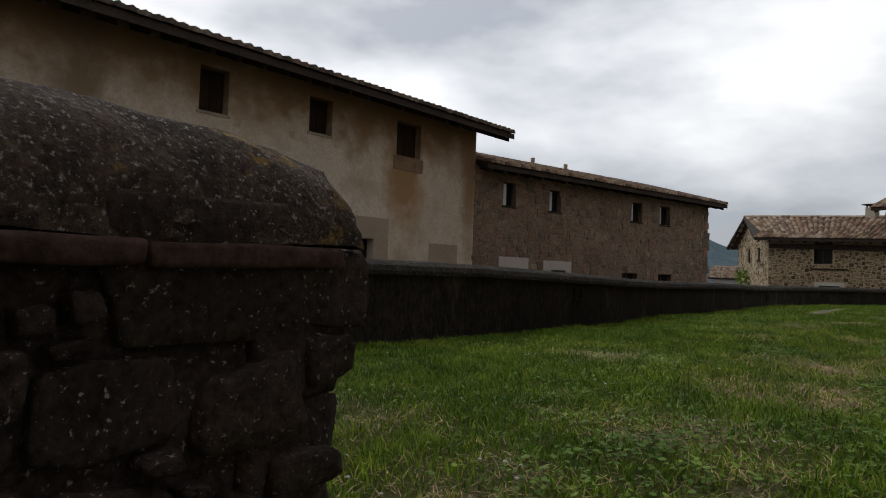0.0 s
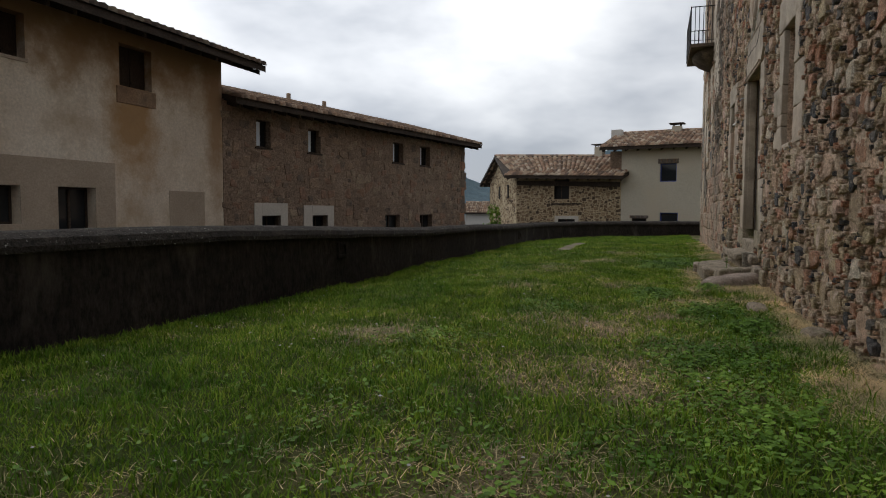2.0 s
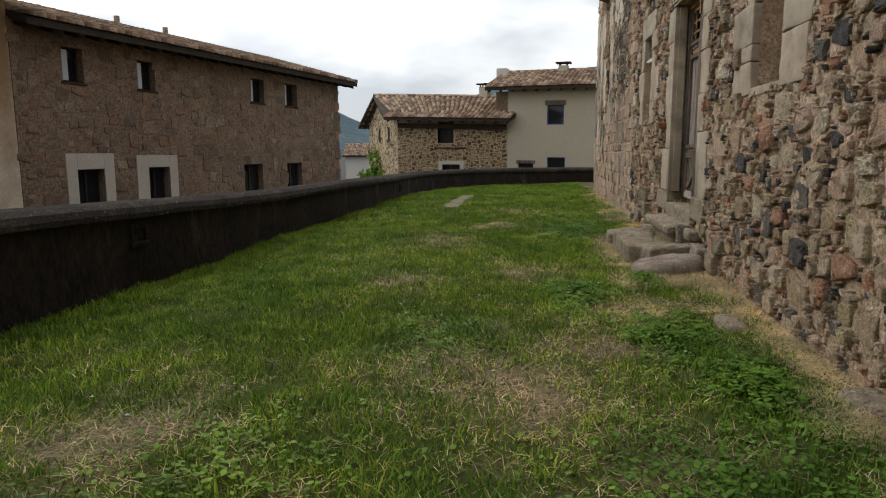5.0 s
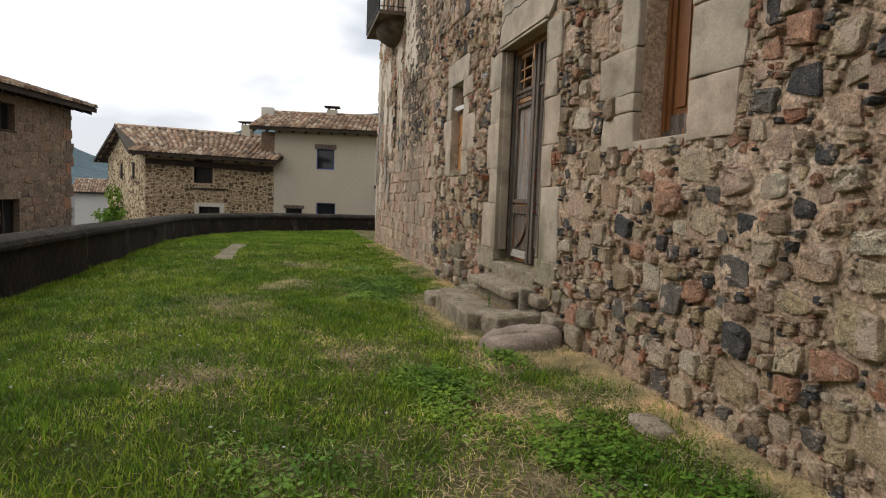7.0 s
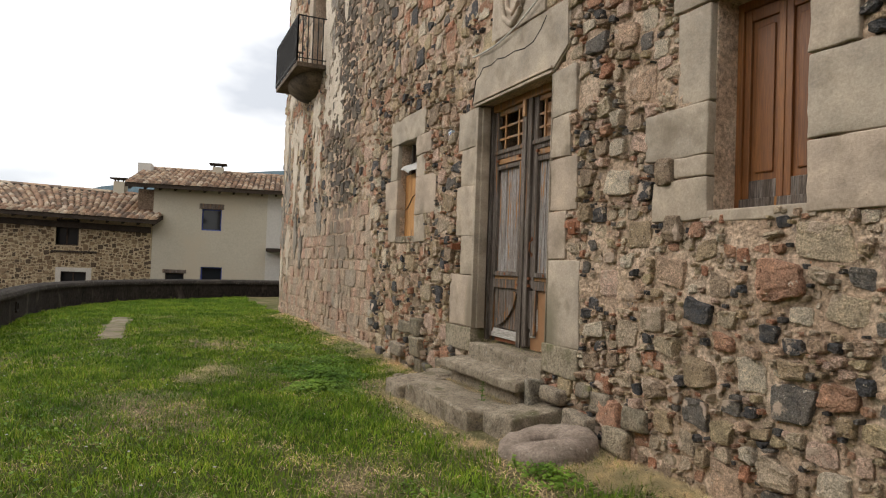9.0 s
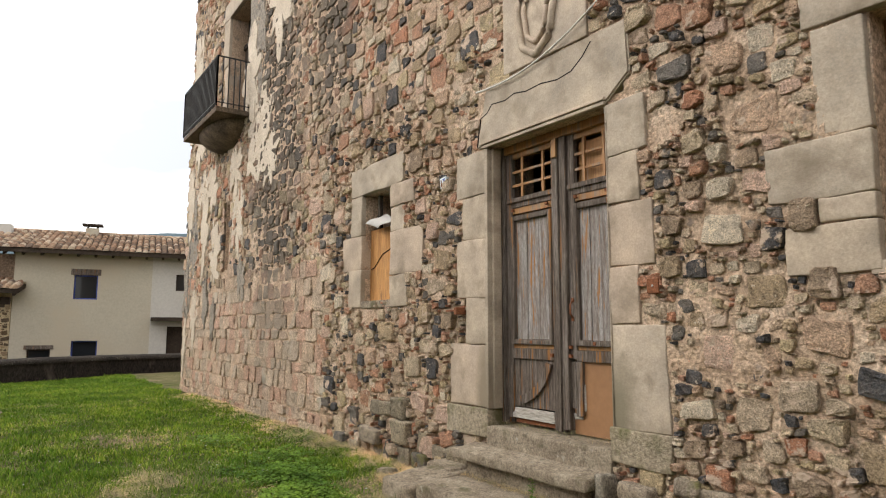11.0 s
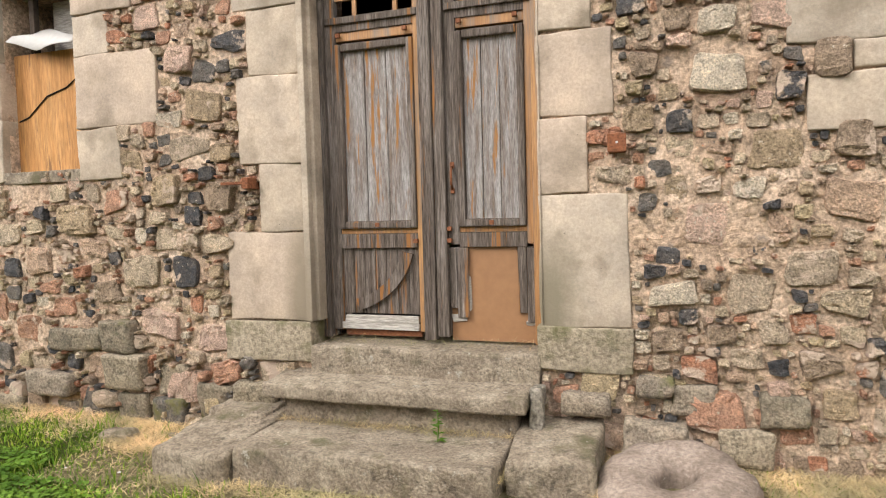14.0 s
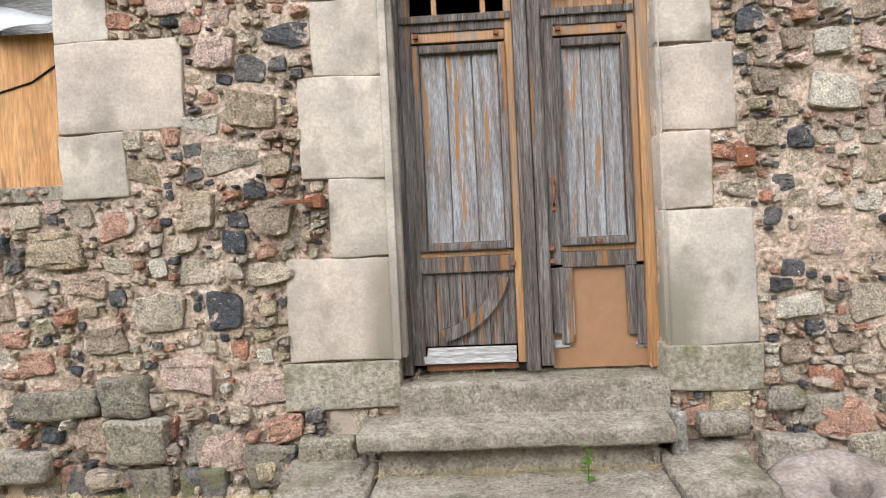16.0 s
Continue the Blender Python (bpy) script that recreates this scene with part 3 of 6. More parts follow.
DRY_SPOTS = [(-3.4, -2.5, 0.5), (-2.9, -2.75, 0.45), (4.2, -1.35, 0.55), (3.2, -1.0, 0.45), (5.2, -1.9, 0.8), (6.0, -3.9, 0.5),
             (-1.0, -3.4, 0.6), (9.0, -2.2, 0.9), (7.6, -1.7, 0.8), (1.6, -2.0, 0.5), (-6, -2.2, 0.7), (10.6, -2.6, 0.7), (10.0, -3.6, 0.6), (2.2, -3.2, 0.5)]


def dryness(x, y):
    d = 0.0
    for sx, sy, r in DRY_SPOTS:
        q = math.hypot((x - sx) * 0.8, y - sy) / r
        if q < 1.6:
            d = max(d, 0.85 - 0.55 * q)
    edge = smooth01(-0.42, -0.14, y + 0.18 * noise.noise(Vector((x * 1.3, 0, 8))))
    d = max(d, edge * (0.6 if x > 2.4 else 0.8 if x > -4 else 0.4))
    if -2.2 < x < 2.4:
        d = max(d, 0.75 * smooth01(-1.25, -0.85, y))
    d -= 0.25 * smooth01(6.5, 9, x) * smooth01(-0.6, -1.2, y)
    d += 0.42 * noise.noise(Vector((x * 0.9, y * 0.9, 20))) + 0.55 * noise.noise(Vector((x * 3.6, y * 3.6, 40)))
    return min(max(d, 0.0), 1.0)


def lawn():
    xs = np.concatenate([np.arange(-24, -6, 0.3), np.arange(-6, 15.01, 0.12), np.arange(15.6, 40, 1.2)])
    ys = np.concatenate([np.arange(-6.3, 0.61, 0.12), np.arange(1.2, 26, 1.2)])
    verts = [(x, y, ground_z(x, y)) for x in xs for y in ys]
    ny = len(ys)
    faces = [(i * ny + j, (i + 1) * ny + j, (i + 1) * ny + j + 1, i * ny + j + 1) for i in range(len(xs) - 1) for j in range(ny - 1)
             if ys[j] < 0.4 or xs[i] < -13.6 or xs[i] > 8.2]
    ob = mesh_object("ground_lawn", verts, faces, M_TURF, smooth=True)
    a = ob.data.attributes.new("dry", "FLOAT", "POINT")
    a.data.foreach_set("value", [dryness(v[0], v[1]) for v in verts])
    return tagged(ob, "sloping grass terrace with dry straw patches", "ground", kind="structure")


lawn()
# added wall, out of view: blocks skylight so the near lawn renders darker
tagged(box_part("wall_gate", (15.2, 15.7, -12.0, 9.0, -2.2, 8.0), M_BROWN_MORTAR, bevel=0.03), "unseen wall added to cut skylight on the near lawn", "wall", kind="structure")


def concrete_strip():
    rng = random.Random(3)
    n, verts, faces = 24, [], []
    for i in range(n + 1):
        x = -11.4 + 4.2 * i / n
        ya, yb = -4.17 + rng.uniform(-0.07, 0.07), -3.74 + rng.uniform(-0.07, 0.07)
        for y, dz in ((ya - 0.03, -0.12), (ya, 0.018), ((ya + yb) / 2, 0.026), (yb, 0.018), (yb + 0.03, -0.12)):
            verts.append((x, y, ground_z(x, y) + dz + rng.uniform(-0.006, 0.006)))
    for i in range(n):
        faces += [(i * 5 + j, i * 5 + 5 + j, i * 5 + 6 + j, i * 5 + 1 + j) for j in range(4)]
    faces += [(0, 1, 2, 3, 4), tuple(range(n * 5 + 4, n * 5 - 1, -1))]
    tagged(mesh_object("concrete_strip", verts, faces, M_CONCRETE), "flat worn concrete strip sunk into the lawn", "slab")


concrete_strip()
bm = bmesh.new()
add_box(bm, -2500, 2500, -2500, 2500, -2.6, -2.2)
tagged(part("road_street", bm, M_STREET), "plain street ground below the terrace", "road", kind="structure")

# ---- the old house: main wall with door, windows and balcony door ----
WALL_L, WALL_R, WALL_TOP = -13.3, 7.95, 12.2
DOOR = (-0.87, 0.665, 1.44, 4.12)
SMALL = (-3.53, -2.77, 2.69, 4.08)
BIG = (2.565, 3.28, 2.715, 4.12)
BALC = (-10.1, -8.6, 6.6, 9.2)
SLIT = (-9.98, -9.62, 3.55, 4.95)
OPEN = [DOOR, SMALL, BIG, BALC, SLIT]
house_wall = tagged(wall_mesh("wall_house", WALL_L, WALL_R, -2.2, WALL_TOP, 0.6, [(*o, 0) for o in OPEN], M_MORTAR, y0=0.045), "tall rubble stone wall with lime mortar", "wall", kind="structure")
for nm, dims in (("wall_house_left_return", (WALL_L, WALL_L + 0.6, 0.6, 9, -2.2, WALL_TOP)), ("wall_house_right_return", (WALL_R - 0.6, WALL_R, 0.6, 9, -2.2, WALL_TOP)),
                 ("wall_house_back", (WALL_L, WALL_R, 9, 9.6, -2.2, WALL_TOP)), ("roof_house", (WALL_L, WALL_R, 0, 9.6, WALL_TOP, WALL_TOP + 0.3))):
    tagged(box_part(nm, dims, M_MORTAR, bevel=0), "plain lime mortar wall closing the house", "wall", kind="structure")
tagged(box_part("floor_house", (WALL_L + 0.6, WALL_R - 0.6, 0.6, 9, 1.2, 1.4), M_DARK, bevel=0), "dark unlit floor inside the house", "floor", kind="structure")


# ---- parapet along the terrace edge ----
def parapet_line():
    """Centre line with top height: straight along the terrace, then rounding the far end."""
    pts = [(x, -6.22, 1.74 - 0.2 * smooth01(7, -3, x) - 0.1 * smooth01(-3, -13, x)) for x in np.arange(39.5, -12.6, -0.6)]
    cx, cy, r = -13.0, 2.0, 8.22
    for a in np.arange(0, 92, 5):
        pts.append((cx - r * math.sin(radians(a)), cy - r * math.cos(radians(a)), 1.44))
    pts += [(cx - r, y, 1.44) for y in np.arange(2.6, 26, 0.8)]
    return pts


def sweep(line, profile, name, material, parent=None, smooth=False):
    """Sweeps a closed profile of (side, height above base, 0 base or 1 top) along a line."""
    verts, faces, n = [], [], len(profile)
    for i, (x, y, top) in enumerate(line):
        a, b = line[max(i - 1, 0)], line[min(i + 1, len(line) - 1)]
        d = Vector((b[0] - a[0], b[1] - a[1])).normalized()
        side = Vector((d.y, -d.x))
        for s, h, at in profile:
            w = noise.noise_vector(Vector((x * 1.7, y * 1.7, s * 3 + h))) * 0.012
            verts.append((x + side.x * s + w.x, y + side.y * s + w.y, (top if at else 0) + h + w.z))
    for i in range(len(line) - 1):
        for j in range(n):
            k = (j + 1) % n
            faces.append((i * n + j, i * n + k, (i + 1) * n + k, (i + 1) * n + j))
    faces += [tuple(range(n)), tuple(range((len(line) - 1) * n, len(line) * n))[::-1]]
    return mesh_object(name, verts, faces, material, parent, smooth=smooth)


PARAPET = parapet_line()
parapet = tagged(sweep(PARAPET, [(-0.2, -2.2, 0), (0.2, -2.2, 0), (0.2, -0.17, 1), (-0.2, -0.17, 1)], "wall_parapet", M_PARAPET),
                 "blackened rendered parapet wall round the terrace", "wall", kind="structure")
cop = [(0.25 * math.cos(radians(a)), -0.17 + (0.05 if a in (0, 180) else 0.05 + 0.12 * math.sin(radians(a))), 1) for a in range(0, 181, 30)]
coping = sweep(PARAPET, [(0.25, -0.17, 1)] + cop + [(-0.25, -0.17, 1)], "coping", M_COPING, parapet, smooth=False)

# ---- buildings across the street ----
CORNER = (-4.5, -13.27)


def facade_matrix(o, heading):
    return pose(o[0], o[1], 0, 0, 0, heading)


def tile_rows(u0, u1, y0, z0, y1, z1, pitch=0.24, course=0.36, seed=1):
    """Barrel tiles over a slope from the eave (y0, z0) to the ridge (y1, z1), in local axes."""
    rng = random.Random(seed)
    run = math.hypot(y1 - y0, z1 - z0)
    rows, cols = max(int(run / course), 1), int((u1 - u0) / pitch)
    dy, dz = (y1 - y0) / run, (z1 - z0) / run
    ny, nz = -dz, dy
    pieces = []
    for c in range(cols):
        u = u0 + (c + 0.5) * (u1 - u0) / cols
        for r in range(rows):
            for cover in (1, 0):
                s0, s1 = r * course - (0.03 if cover else 0), r * course + course * 1.12
                rad0, rad1 = (0.108, 0.09) if cover else (0.085, 0.085)
                jit, lift = rng.uniform(-0.012, 0.012), rng.uniform(0, 0.012)
                uu = u + (0 if cover else pitch / 2)
                verts = []
                for s, rad, up in ((s0, rad0, 0.035 + lift), (s1, rad1, 0.0 + lift)):
                    for a in (0, 45, 90, 135, 180):
                        h = (math.sin(radians(a)) * rad * 1.05 + (0.02 if cover else -0.0)) if cover else (0.05 - math.sin(radians(a)) * rad * 0.5)
                        h += up
                        x = uu + jit + math.cos(radians(a)) * rad
                        verts.append((x, y0 + dy * s + ny * h, z0 + dz * s + nz * h))
                faces = [(i, i + 5, i + 6, i + 1) for i in range(4)]
                if cover:
                    faces.append((0, 1, 2, 3, 4))
                pieces.append((verts, faces))
    return pieces


def slab(name, pts_front, u0, u1, thick, material, parent):
    """A sloping roof board between two (y, z) points, of that thickness."""
    (ya, za), (yb, zb) = pts_front
    v = [(u, y, z - t) for u in (u0, u1) for t in (0, thick) for y, z in ((ya, za), (yb, zb))]
    f = [(0, 1, 5, 4), (2, 6, 7, 3), (0, 4, 6, 2), (1, 3, 7, 5), (0, 2, 3, 1), (4, 5, 7, 6)]
    return mesh_object(name, v, f, material, parent)


def pitched_roof(parent, u0, u1, eave_y, eave_z, ridge_y, ridge_z, back_y, back_z, tiles, seed=1, rafters=True, wall_y=0.0):
    slab("roof_deck", ((eave_y - 0.03, eave_z + 0.045), (ridge_y, ridge_z + 0.045)), u0, u1 + 0.04, 0.17, M_BEAM, parent)
    slab("roof_deck", ((ridge_y, ridge_z + 0.045), (back_y, back_z + 0.045)), u0, u1 + 0.04, 0.17, M_BEAM, parent)
    t = join_pieces("roof_tiles", tile_rows(u0, u1, eave_y - 0.04, eave_z + 0.01, ridge_y, ridge_z + 0.01, seed=seed), tiles, parent)
    t["label"] = "weathered clay barrel tiles"
    t = join_pieces("roof_tiles", tile_rows(u0, u1, back_y + 0.04, back_z + 0.01, ridge_y, ridge_z + 0.01, course=0.7, seed=seed + 5), tiles, parent)
    v, f = [], []
    rng = random.Random(seed)
    u = u0
    pieces = []
    while u < u1 - 0.1:
        w = 0.4
        verts = [(u + d, ridge_y + math.cos(radians(a)) * rr, ridge_z + 0.03 + lift + math.sin(radians(a)) * rr) for d, rr, lift in ((0, 0.1, rng.uniform(0, 0.02)), (w + 0.04, 0.12, 0.0)) for a in (0, 45, 90, 135, 180)]
        pieces.append((verts, [(i, i + 1, i + 6, i + 5) for i in range(4)]))
        u += w
    join_pieces("ridge_tiles", pieces, tiles, parent)
    if rafters:
        n = int((u1 - u0) / 0.62)
        dz = (ridge_z - eave_z) / (ridge_y - eave_y)
        for i in range(n + 1):
            uu = u0 + 0.12 + (u1 - u0 - 0.3) * i / n
            za = eave_z - 0.115
            v = [(uu + a, y, z) for a in (0, 0.09) for y, z in ((eave_y + 0.08, za + 0.06 * dz), (wall_y, za + (wall_y - eave_y) * dz), (wall_y, za - 0.11 + (wall_y - eave_y) * dz), (eave_y + 0.08, za - 0.1))]
            mesh_object("rafter", v, [(0, 1, 2, 3), (7, 6, 5, 4), (0, 4, 5, 1), (1, 5, 6, 2), (2, 6, 7, 3), (3, 7, 4, 0)], M_BEAM, parent)


def window(parent, o, depth=0.18, frame_mat=None, mull=True, glass=None, bars=0.05):
    """A framed window set into the opening o = (u0, u1, z0, z1)."""
    a, b, c, d = o
    fm = frame_mat or M_BEAM
    w = part_empty("window", parent)
    box_part("window_frame", (a, a + bars, depth, depth + 0.06, c, d), fm, w, bevel=0.004)
    box_part("window_frame", (b - bars, b, depth, depth + 0.06, c, d), fm, w, bevel=0.004)
    box_part("window_frame", (a + bars, b - bars, depth, depth + 0.06, c, c + bars), fm, w, bevel=0.004)
    box_part("window_frame", (a + bars, b - bars, depth, depth + 0.06, d - bars, d), fm, w, bevel=0.004)
    if mull:
        box_part("mullion", ((a + b) / 2 - 0.03, (a + b) / 2 + 0.03, depth - 0.004, depth + 0.06, c + bars, d - bars), fm, w, bevel=0.004)
    box_part("pane", (a + bars, b - bars, depth + 0.03, depth + 0.04, c + bars, d - bars), glass or M_GLASS, w, bevel=0)
    return w


def part_empty(name, parent, label=""):
    ob = new(name)
    ob.empty_display_size = 0.05
    ob.parent = parent
    if label:
        ob["label"] = label
    return ob


def closed_shell(parent, u0, u1, depth, z0, z1, material):
    """Side and back walls behind a facade."""
    for nm, d in (("side_wall", (u0, u0 + 0.4, 0.4, depth, z0, z1)), ("side_wall", (u1 - 0.4, u1, 0.4, depth, z0, z1)), ("back_wall", (u0 + 0.4, u1 - 0.4, depth - 0.4, depth, z0, z1))):
        box_part(nm, d, material, parent, bevel=0)


# plastered house
plaster = thing("plastered_house", "old plastered house with stained walls and a deep tiled eave", "house", facade_matrix(CORNER, 178.3))
P_OPEN = [(-9.62, -8.93, 4.82, 5.78), (-6.72, -6.0, 4.88, 5.76), (-3.65, -2.65, 4.78, 5.76), (-9.32, -8.11, 0.4, 2.95), (-6.77, -6.2, 1.6, 2.37), (-5.36, -4.4, 1.2, 2.38)]
wall_mesh("wall", -19, 0, -2.2, 6.2, 0.5, P_OPEN, M_PLASTER, plaster)
closed_shell(plaster, -19, 0, 9, -2.2, 6.1, M_PLASTER)
for k, o in enumerate(P_OPEN[:3]):
    shut = part_empty("window", plaster, "window closed by dark old wooden shutters")
    mid = (o[0] + o[1]) / 2
    for a, b in ((o[0] + 0.02, mid - 0.008), (mid + 0.008, o[1] - 0.02)):
        leaf = box_part("shutter", (a, b, 0.20, 0.24, o[2] + 0.02, o[3] - 0.02), M_DARKSHUT, shut)
        for zz in (o[2] + 0.12, o[3] - 0.16):
            box_part("batten", (a + 0.02, b - 0.02, 0.178, 0.2, zz, zz + 0.07), M_DARKSHUT, leaf)
    if k == 2:
        box_part("window_apron", (o[0] - 0.1, o[1] + 0.12, -0.02, 0.1, o[2] - 0.4, o[2] - 0.01), M_REDDRESSED, shut, "grey stone apron under the window", bevel=0.02)
    else:
        box_part("window_sill", (o[0] - 0.05, o[1] + 0.05, -0.02, 0.2, o[2] - 0.07, o[2]), M_DRESSED, shut, bevel=0.01)
for o in P_OPEN[4:]:
    window(plaster, o, 0.25)
# dark colour fills the doorway in place of its shaded interior
box_part("door", (-9.32, -8.11, 0.3, 0.36, 0.4, 2.95), M_DARKSHUT, plaster, "dark sheet standing in for the doorway's unlit interior")
pitched_roof(plaster, -19.2, 0.68, -0.95, 5.98, 4.5, 7.75, 9.6, 6.1, M_DARKTILE_I, 11)

# brown stone house
stone_house = thing("stone_house", "long brown rubble stone house with clay tile roof", "house", facade_matrix(CORNER, 168))
S_OPEN = [(1.3, 1.9, 3.8, 4.62), (3.62, 4.25, 3.8, 4.58), (8.6, 9.35, 3.8, 4.6), (10.65, 11.45, 3.8, 4.62),
          (1.48, 2.29, 0.5, 1.72), (3.78, 4.58, 0.5, 1.72), (8.05, 9.1, 0.6, 1.72), (10.62, 11.65, 0.6, 1.72)]
S_END = 14.6
wall_mesh("wall", 0.02, S_END, -2.2, 5.02, 0.5, S_OPEN, M_BROWN_MORTAR, stone_house)
closed_shell(stone_house, 0.02, S_END, 8, -2.2, 5.0, M_BROWN_MORTAR)
for i, o in enumerate(S_OPEN):
    window(stone_house, o, 0.2)
    if i < 4:
        # pale strip painted as the sky mirrored in the open casement
        box_part("casement", (o[0] + 0.05, o[0] + 0.26, 0.12, 0.15, o[2] + 0.05, o[3] - 0.05), M_SKYPANE, stone_house, "casement pane with the sky's reflection painted on as pale blue", bevel=0.004)
        box_part("window_sill", (o[0] - 0.06, o[1] + 0.06, -0.03, 0.15, o[2] - 0.05, o[2]), M_BEAM, stone_house, bevel=0.006)
for a, b, zt, k in ((1.17, 2.6, 2.11, 4), (3.36, 4.9, 2.05, 5)):
    o = S_OPEN[k]
    for dims in ((a, o[0], -0.025, 0.1, 0.3, zt), (o[1], b, -0.025, 0.1, 0.3, zt), (o[0], o[1], -0.025, 0.1, o[3], zt)):
        box_part("window_surround", dims, M_WHITE_FRAME, stone_house, "pale stone window surround", bevel=0.008)
pitched_roof(stone_house, 0.05, S_END + 0.75, -0.5, 5.0, 4.0, 6.22, 8.5, 5.0, M_OLDTILE_I, 21)

# far house with the cream render
HC = (-26.5, -3.4)
cream = thing("cream_house", "cream rendered house with a clay tile roof", "house", facade_matrix(HC, 80))
C_OPEN = [(2.06, 2.92, 3.48, 4.46), (2.1, 3.03, 0.6, 1.82), (0.6, 1.4, 0.6, 1.5), (5.87, 6.5, 3.9, 4.6)]
wall_mesh("wall", 0, 4.93, -2.2, 5.4, 0.4, C_OPEN[:3], M_CREAM, cream)
wall_mesh("wall", 4.93, 12, -2.2, 5.4, 0.4, [C_OPEN[3], (5.6, 6.6, 0.2, 2.4)], M_GREYRENDER, cream)
closed_shell(cream, 0, 12, 8, -2.2, 5.4, M_CREAM)
for i, o in enumerate(C_OPEN):
    window(cream, o, 0.15, M_BLUE if i < 2 else M_BEAM, mull=False)
box_part("gable_side", (-0.75, -0.004, 0.5, 7.6, -2.2, 5.25), M_BROWN_MORTAR, cream, "rough brown side wall", bevel=0)
box_part("lintel", (1.95, 3.02, -0.03, 0.1, 4.46, 4.7), M_OLDWOOD, cream, "grey timber lintel")
box_part("lintel", (0.5, 1.5, -0.03, 0.1, 1.5, 1.66), M_OLDWOOD, cream)
box_part("door", (5.6, 6.6, 0.2, 0.26, 0.2, 2.4), M_BEAM, cream)
box_part("balcony_slab", (4.95, 9, -0.5, 0.0, 2.62, 2.78), M_BEAM, cream)
pitched_roof(cream, -1.1, 12.3, -0.55, 5.36, 4.0, 6.6, 8.6, 5.4, M_TILE_I, 31)

# far rubble house
rubble_house = thing("rubble_house", "small rubble stone house with a gabled clay tile roof", "house", facade_matrix(HC, 73))
R_OPEN = [(-4.06, -3.1, 2.57, 3.72), (-3.78, -2.72, 0.3, 1.42)]
wall_mesh("wall", -6.6, -0.02, -2.2, 3.95, 0.4, R_OPEN, M_FARMORTAR, rubble_house)
window(rubble_house, R_OPEN[0], 0.18)
window(rubble_house, R_OPEN[1], 0.18)
box_part("window_sill", (-4.2, -2.3, -0.06, 0.1, 2.26, 2.34), M_BEAM, rubble_house)
for dims in ((-4.0, -3.78, -0.02, 0.1, 0.3, 1.6), (-2.72, -2.5, -0.02, 0.1, 0.3, 1.6), (-3.78, -2.72, -0.02, 0.1, 1.42, 1.6)):
    box_part("window_surround", dims, M_WHITE_FRAME, rubble_house, "pale stone window surround")
box_part("wall_beam", (-6.5, -0.05, -0.12, 0.1, 3.45, 3.72), M_BEAM, rubble_house, "dark timber eave beam")
RIDGE_Y, RIDGE_Z, BACK_Y = 3.6, 5.6, 7.2
v = [(-6.6, 0.4, -2.2), (-6.6, BACK_Y, -2.2), (-6.6, BACK_Y, 3.9), (-6.6, RIDGE_Y, RIDGE_Z - 0.1), (-6.6, 0.4, 4.1)]
v += [(a + 0.4, b, c) for a, b, c in v]
mesh_object("gable_wall", v, [(4, 3, 2, 1, 0), (5, 6, 7, 8, 9), (0, 1, 6, 5), (1, 2, 7, 6), (2, 3, 8, 7), (3, 4, 9, 8), (4, 0, 5, 9)], M_FARMORTAR, rubble_house)
pitched_roof(rubble_house, -7.0, 0.35, -0.75, 3.98, RIDGE_Y, RIDGE_Z, BACK_Y + 0.5, 3.85, M_TILE_I, 41)

# its plan is a skewed quadrangle: the gable side runs out to the back; the roof sags towards the cream house
SKEW = 0.13
for o in rubble_house.children_recursive:
    if o.type == "MESH" and not o.data.get("skewed"):
        for vv in o.data.vertices:
            if o.name.startswith(("roof_", "ridge_", "rafter", "wall_beam")):
                vv.co.z -= max(0.0, vv.co.x + 6.8) / 7 * (0.22 + 0.26 * min(max(vv.co.y / RIDGE_Y, 0.0), 1.0))
            if vv.co.y > 0:
                vv.co.x += SKEW * vv.co.x * vv.co.y
        o.data["skewed"] = True


# ---- distant hills ----
def hills():
    az = np.arange(100, 262, 1.0)
    shape = [(100, 5), (150, 7.5), (165, 8.0), (169, 7.8), (172.5, 7.2), (178, 6.5), (182.6, 5.8), (184.8, 5.1), (187, 3.6), (191, 2.0), (194.5, 2.2), (197, 3.3), (203, 4.3), (262, 2.0)]
    verts, faces, rings = [], [], ((500, 0.0), (700, 0.28), (900, 0.62), (1100, 0.9), (1250, 1.0), (1500, 0.9))
    for a in az:
        e = np.interp(a, [s[0] for s in shape], [s[1] for s in shape])
        top = 1250 * math.tan(radians(e))
        for k, (r, f) in enumerate(rings):
            w = noise.noise(Vector((a * 0.13, r * 0.004, 2))) * 9 + noise.noise(Vector((a * 0.6, r * 0.02, 7))) * 4
            verts.append((math.cos(radians(a)) * r, math.sin(radians(a)) * r, -2.4 + top * f + (w * f if k else 0)))
    n = len(rings)
    for i in range(len(az) - 1):
        faces += [(i * n + j, i * n + j + 1, (i + 1) * n + j + 1, (i + 1) * n + j) for j in range(n - 1)]
    return tagged(mesh_object("backdrop_hills", verts, faces, M_HILL, smooth=True), "distant wooded hills with blue haze painted into their green", "hill", kind="structure")


hills()

# ---- wall end at the entrance, with rounded coping ----
pier = thing("entrance_wall", "lichen-covered rubble wall end with a rounded stone coping", "wall", pose(11.75, -1.96, 0.0))


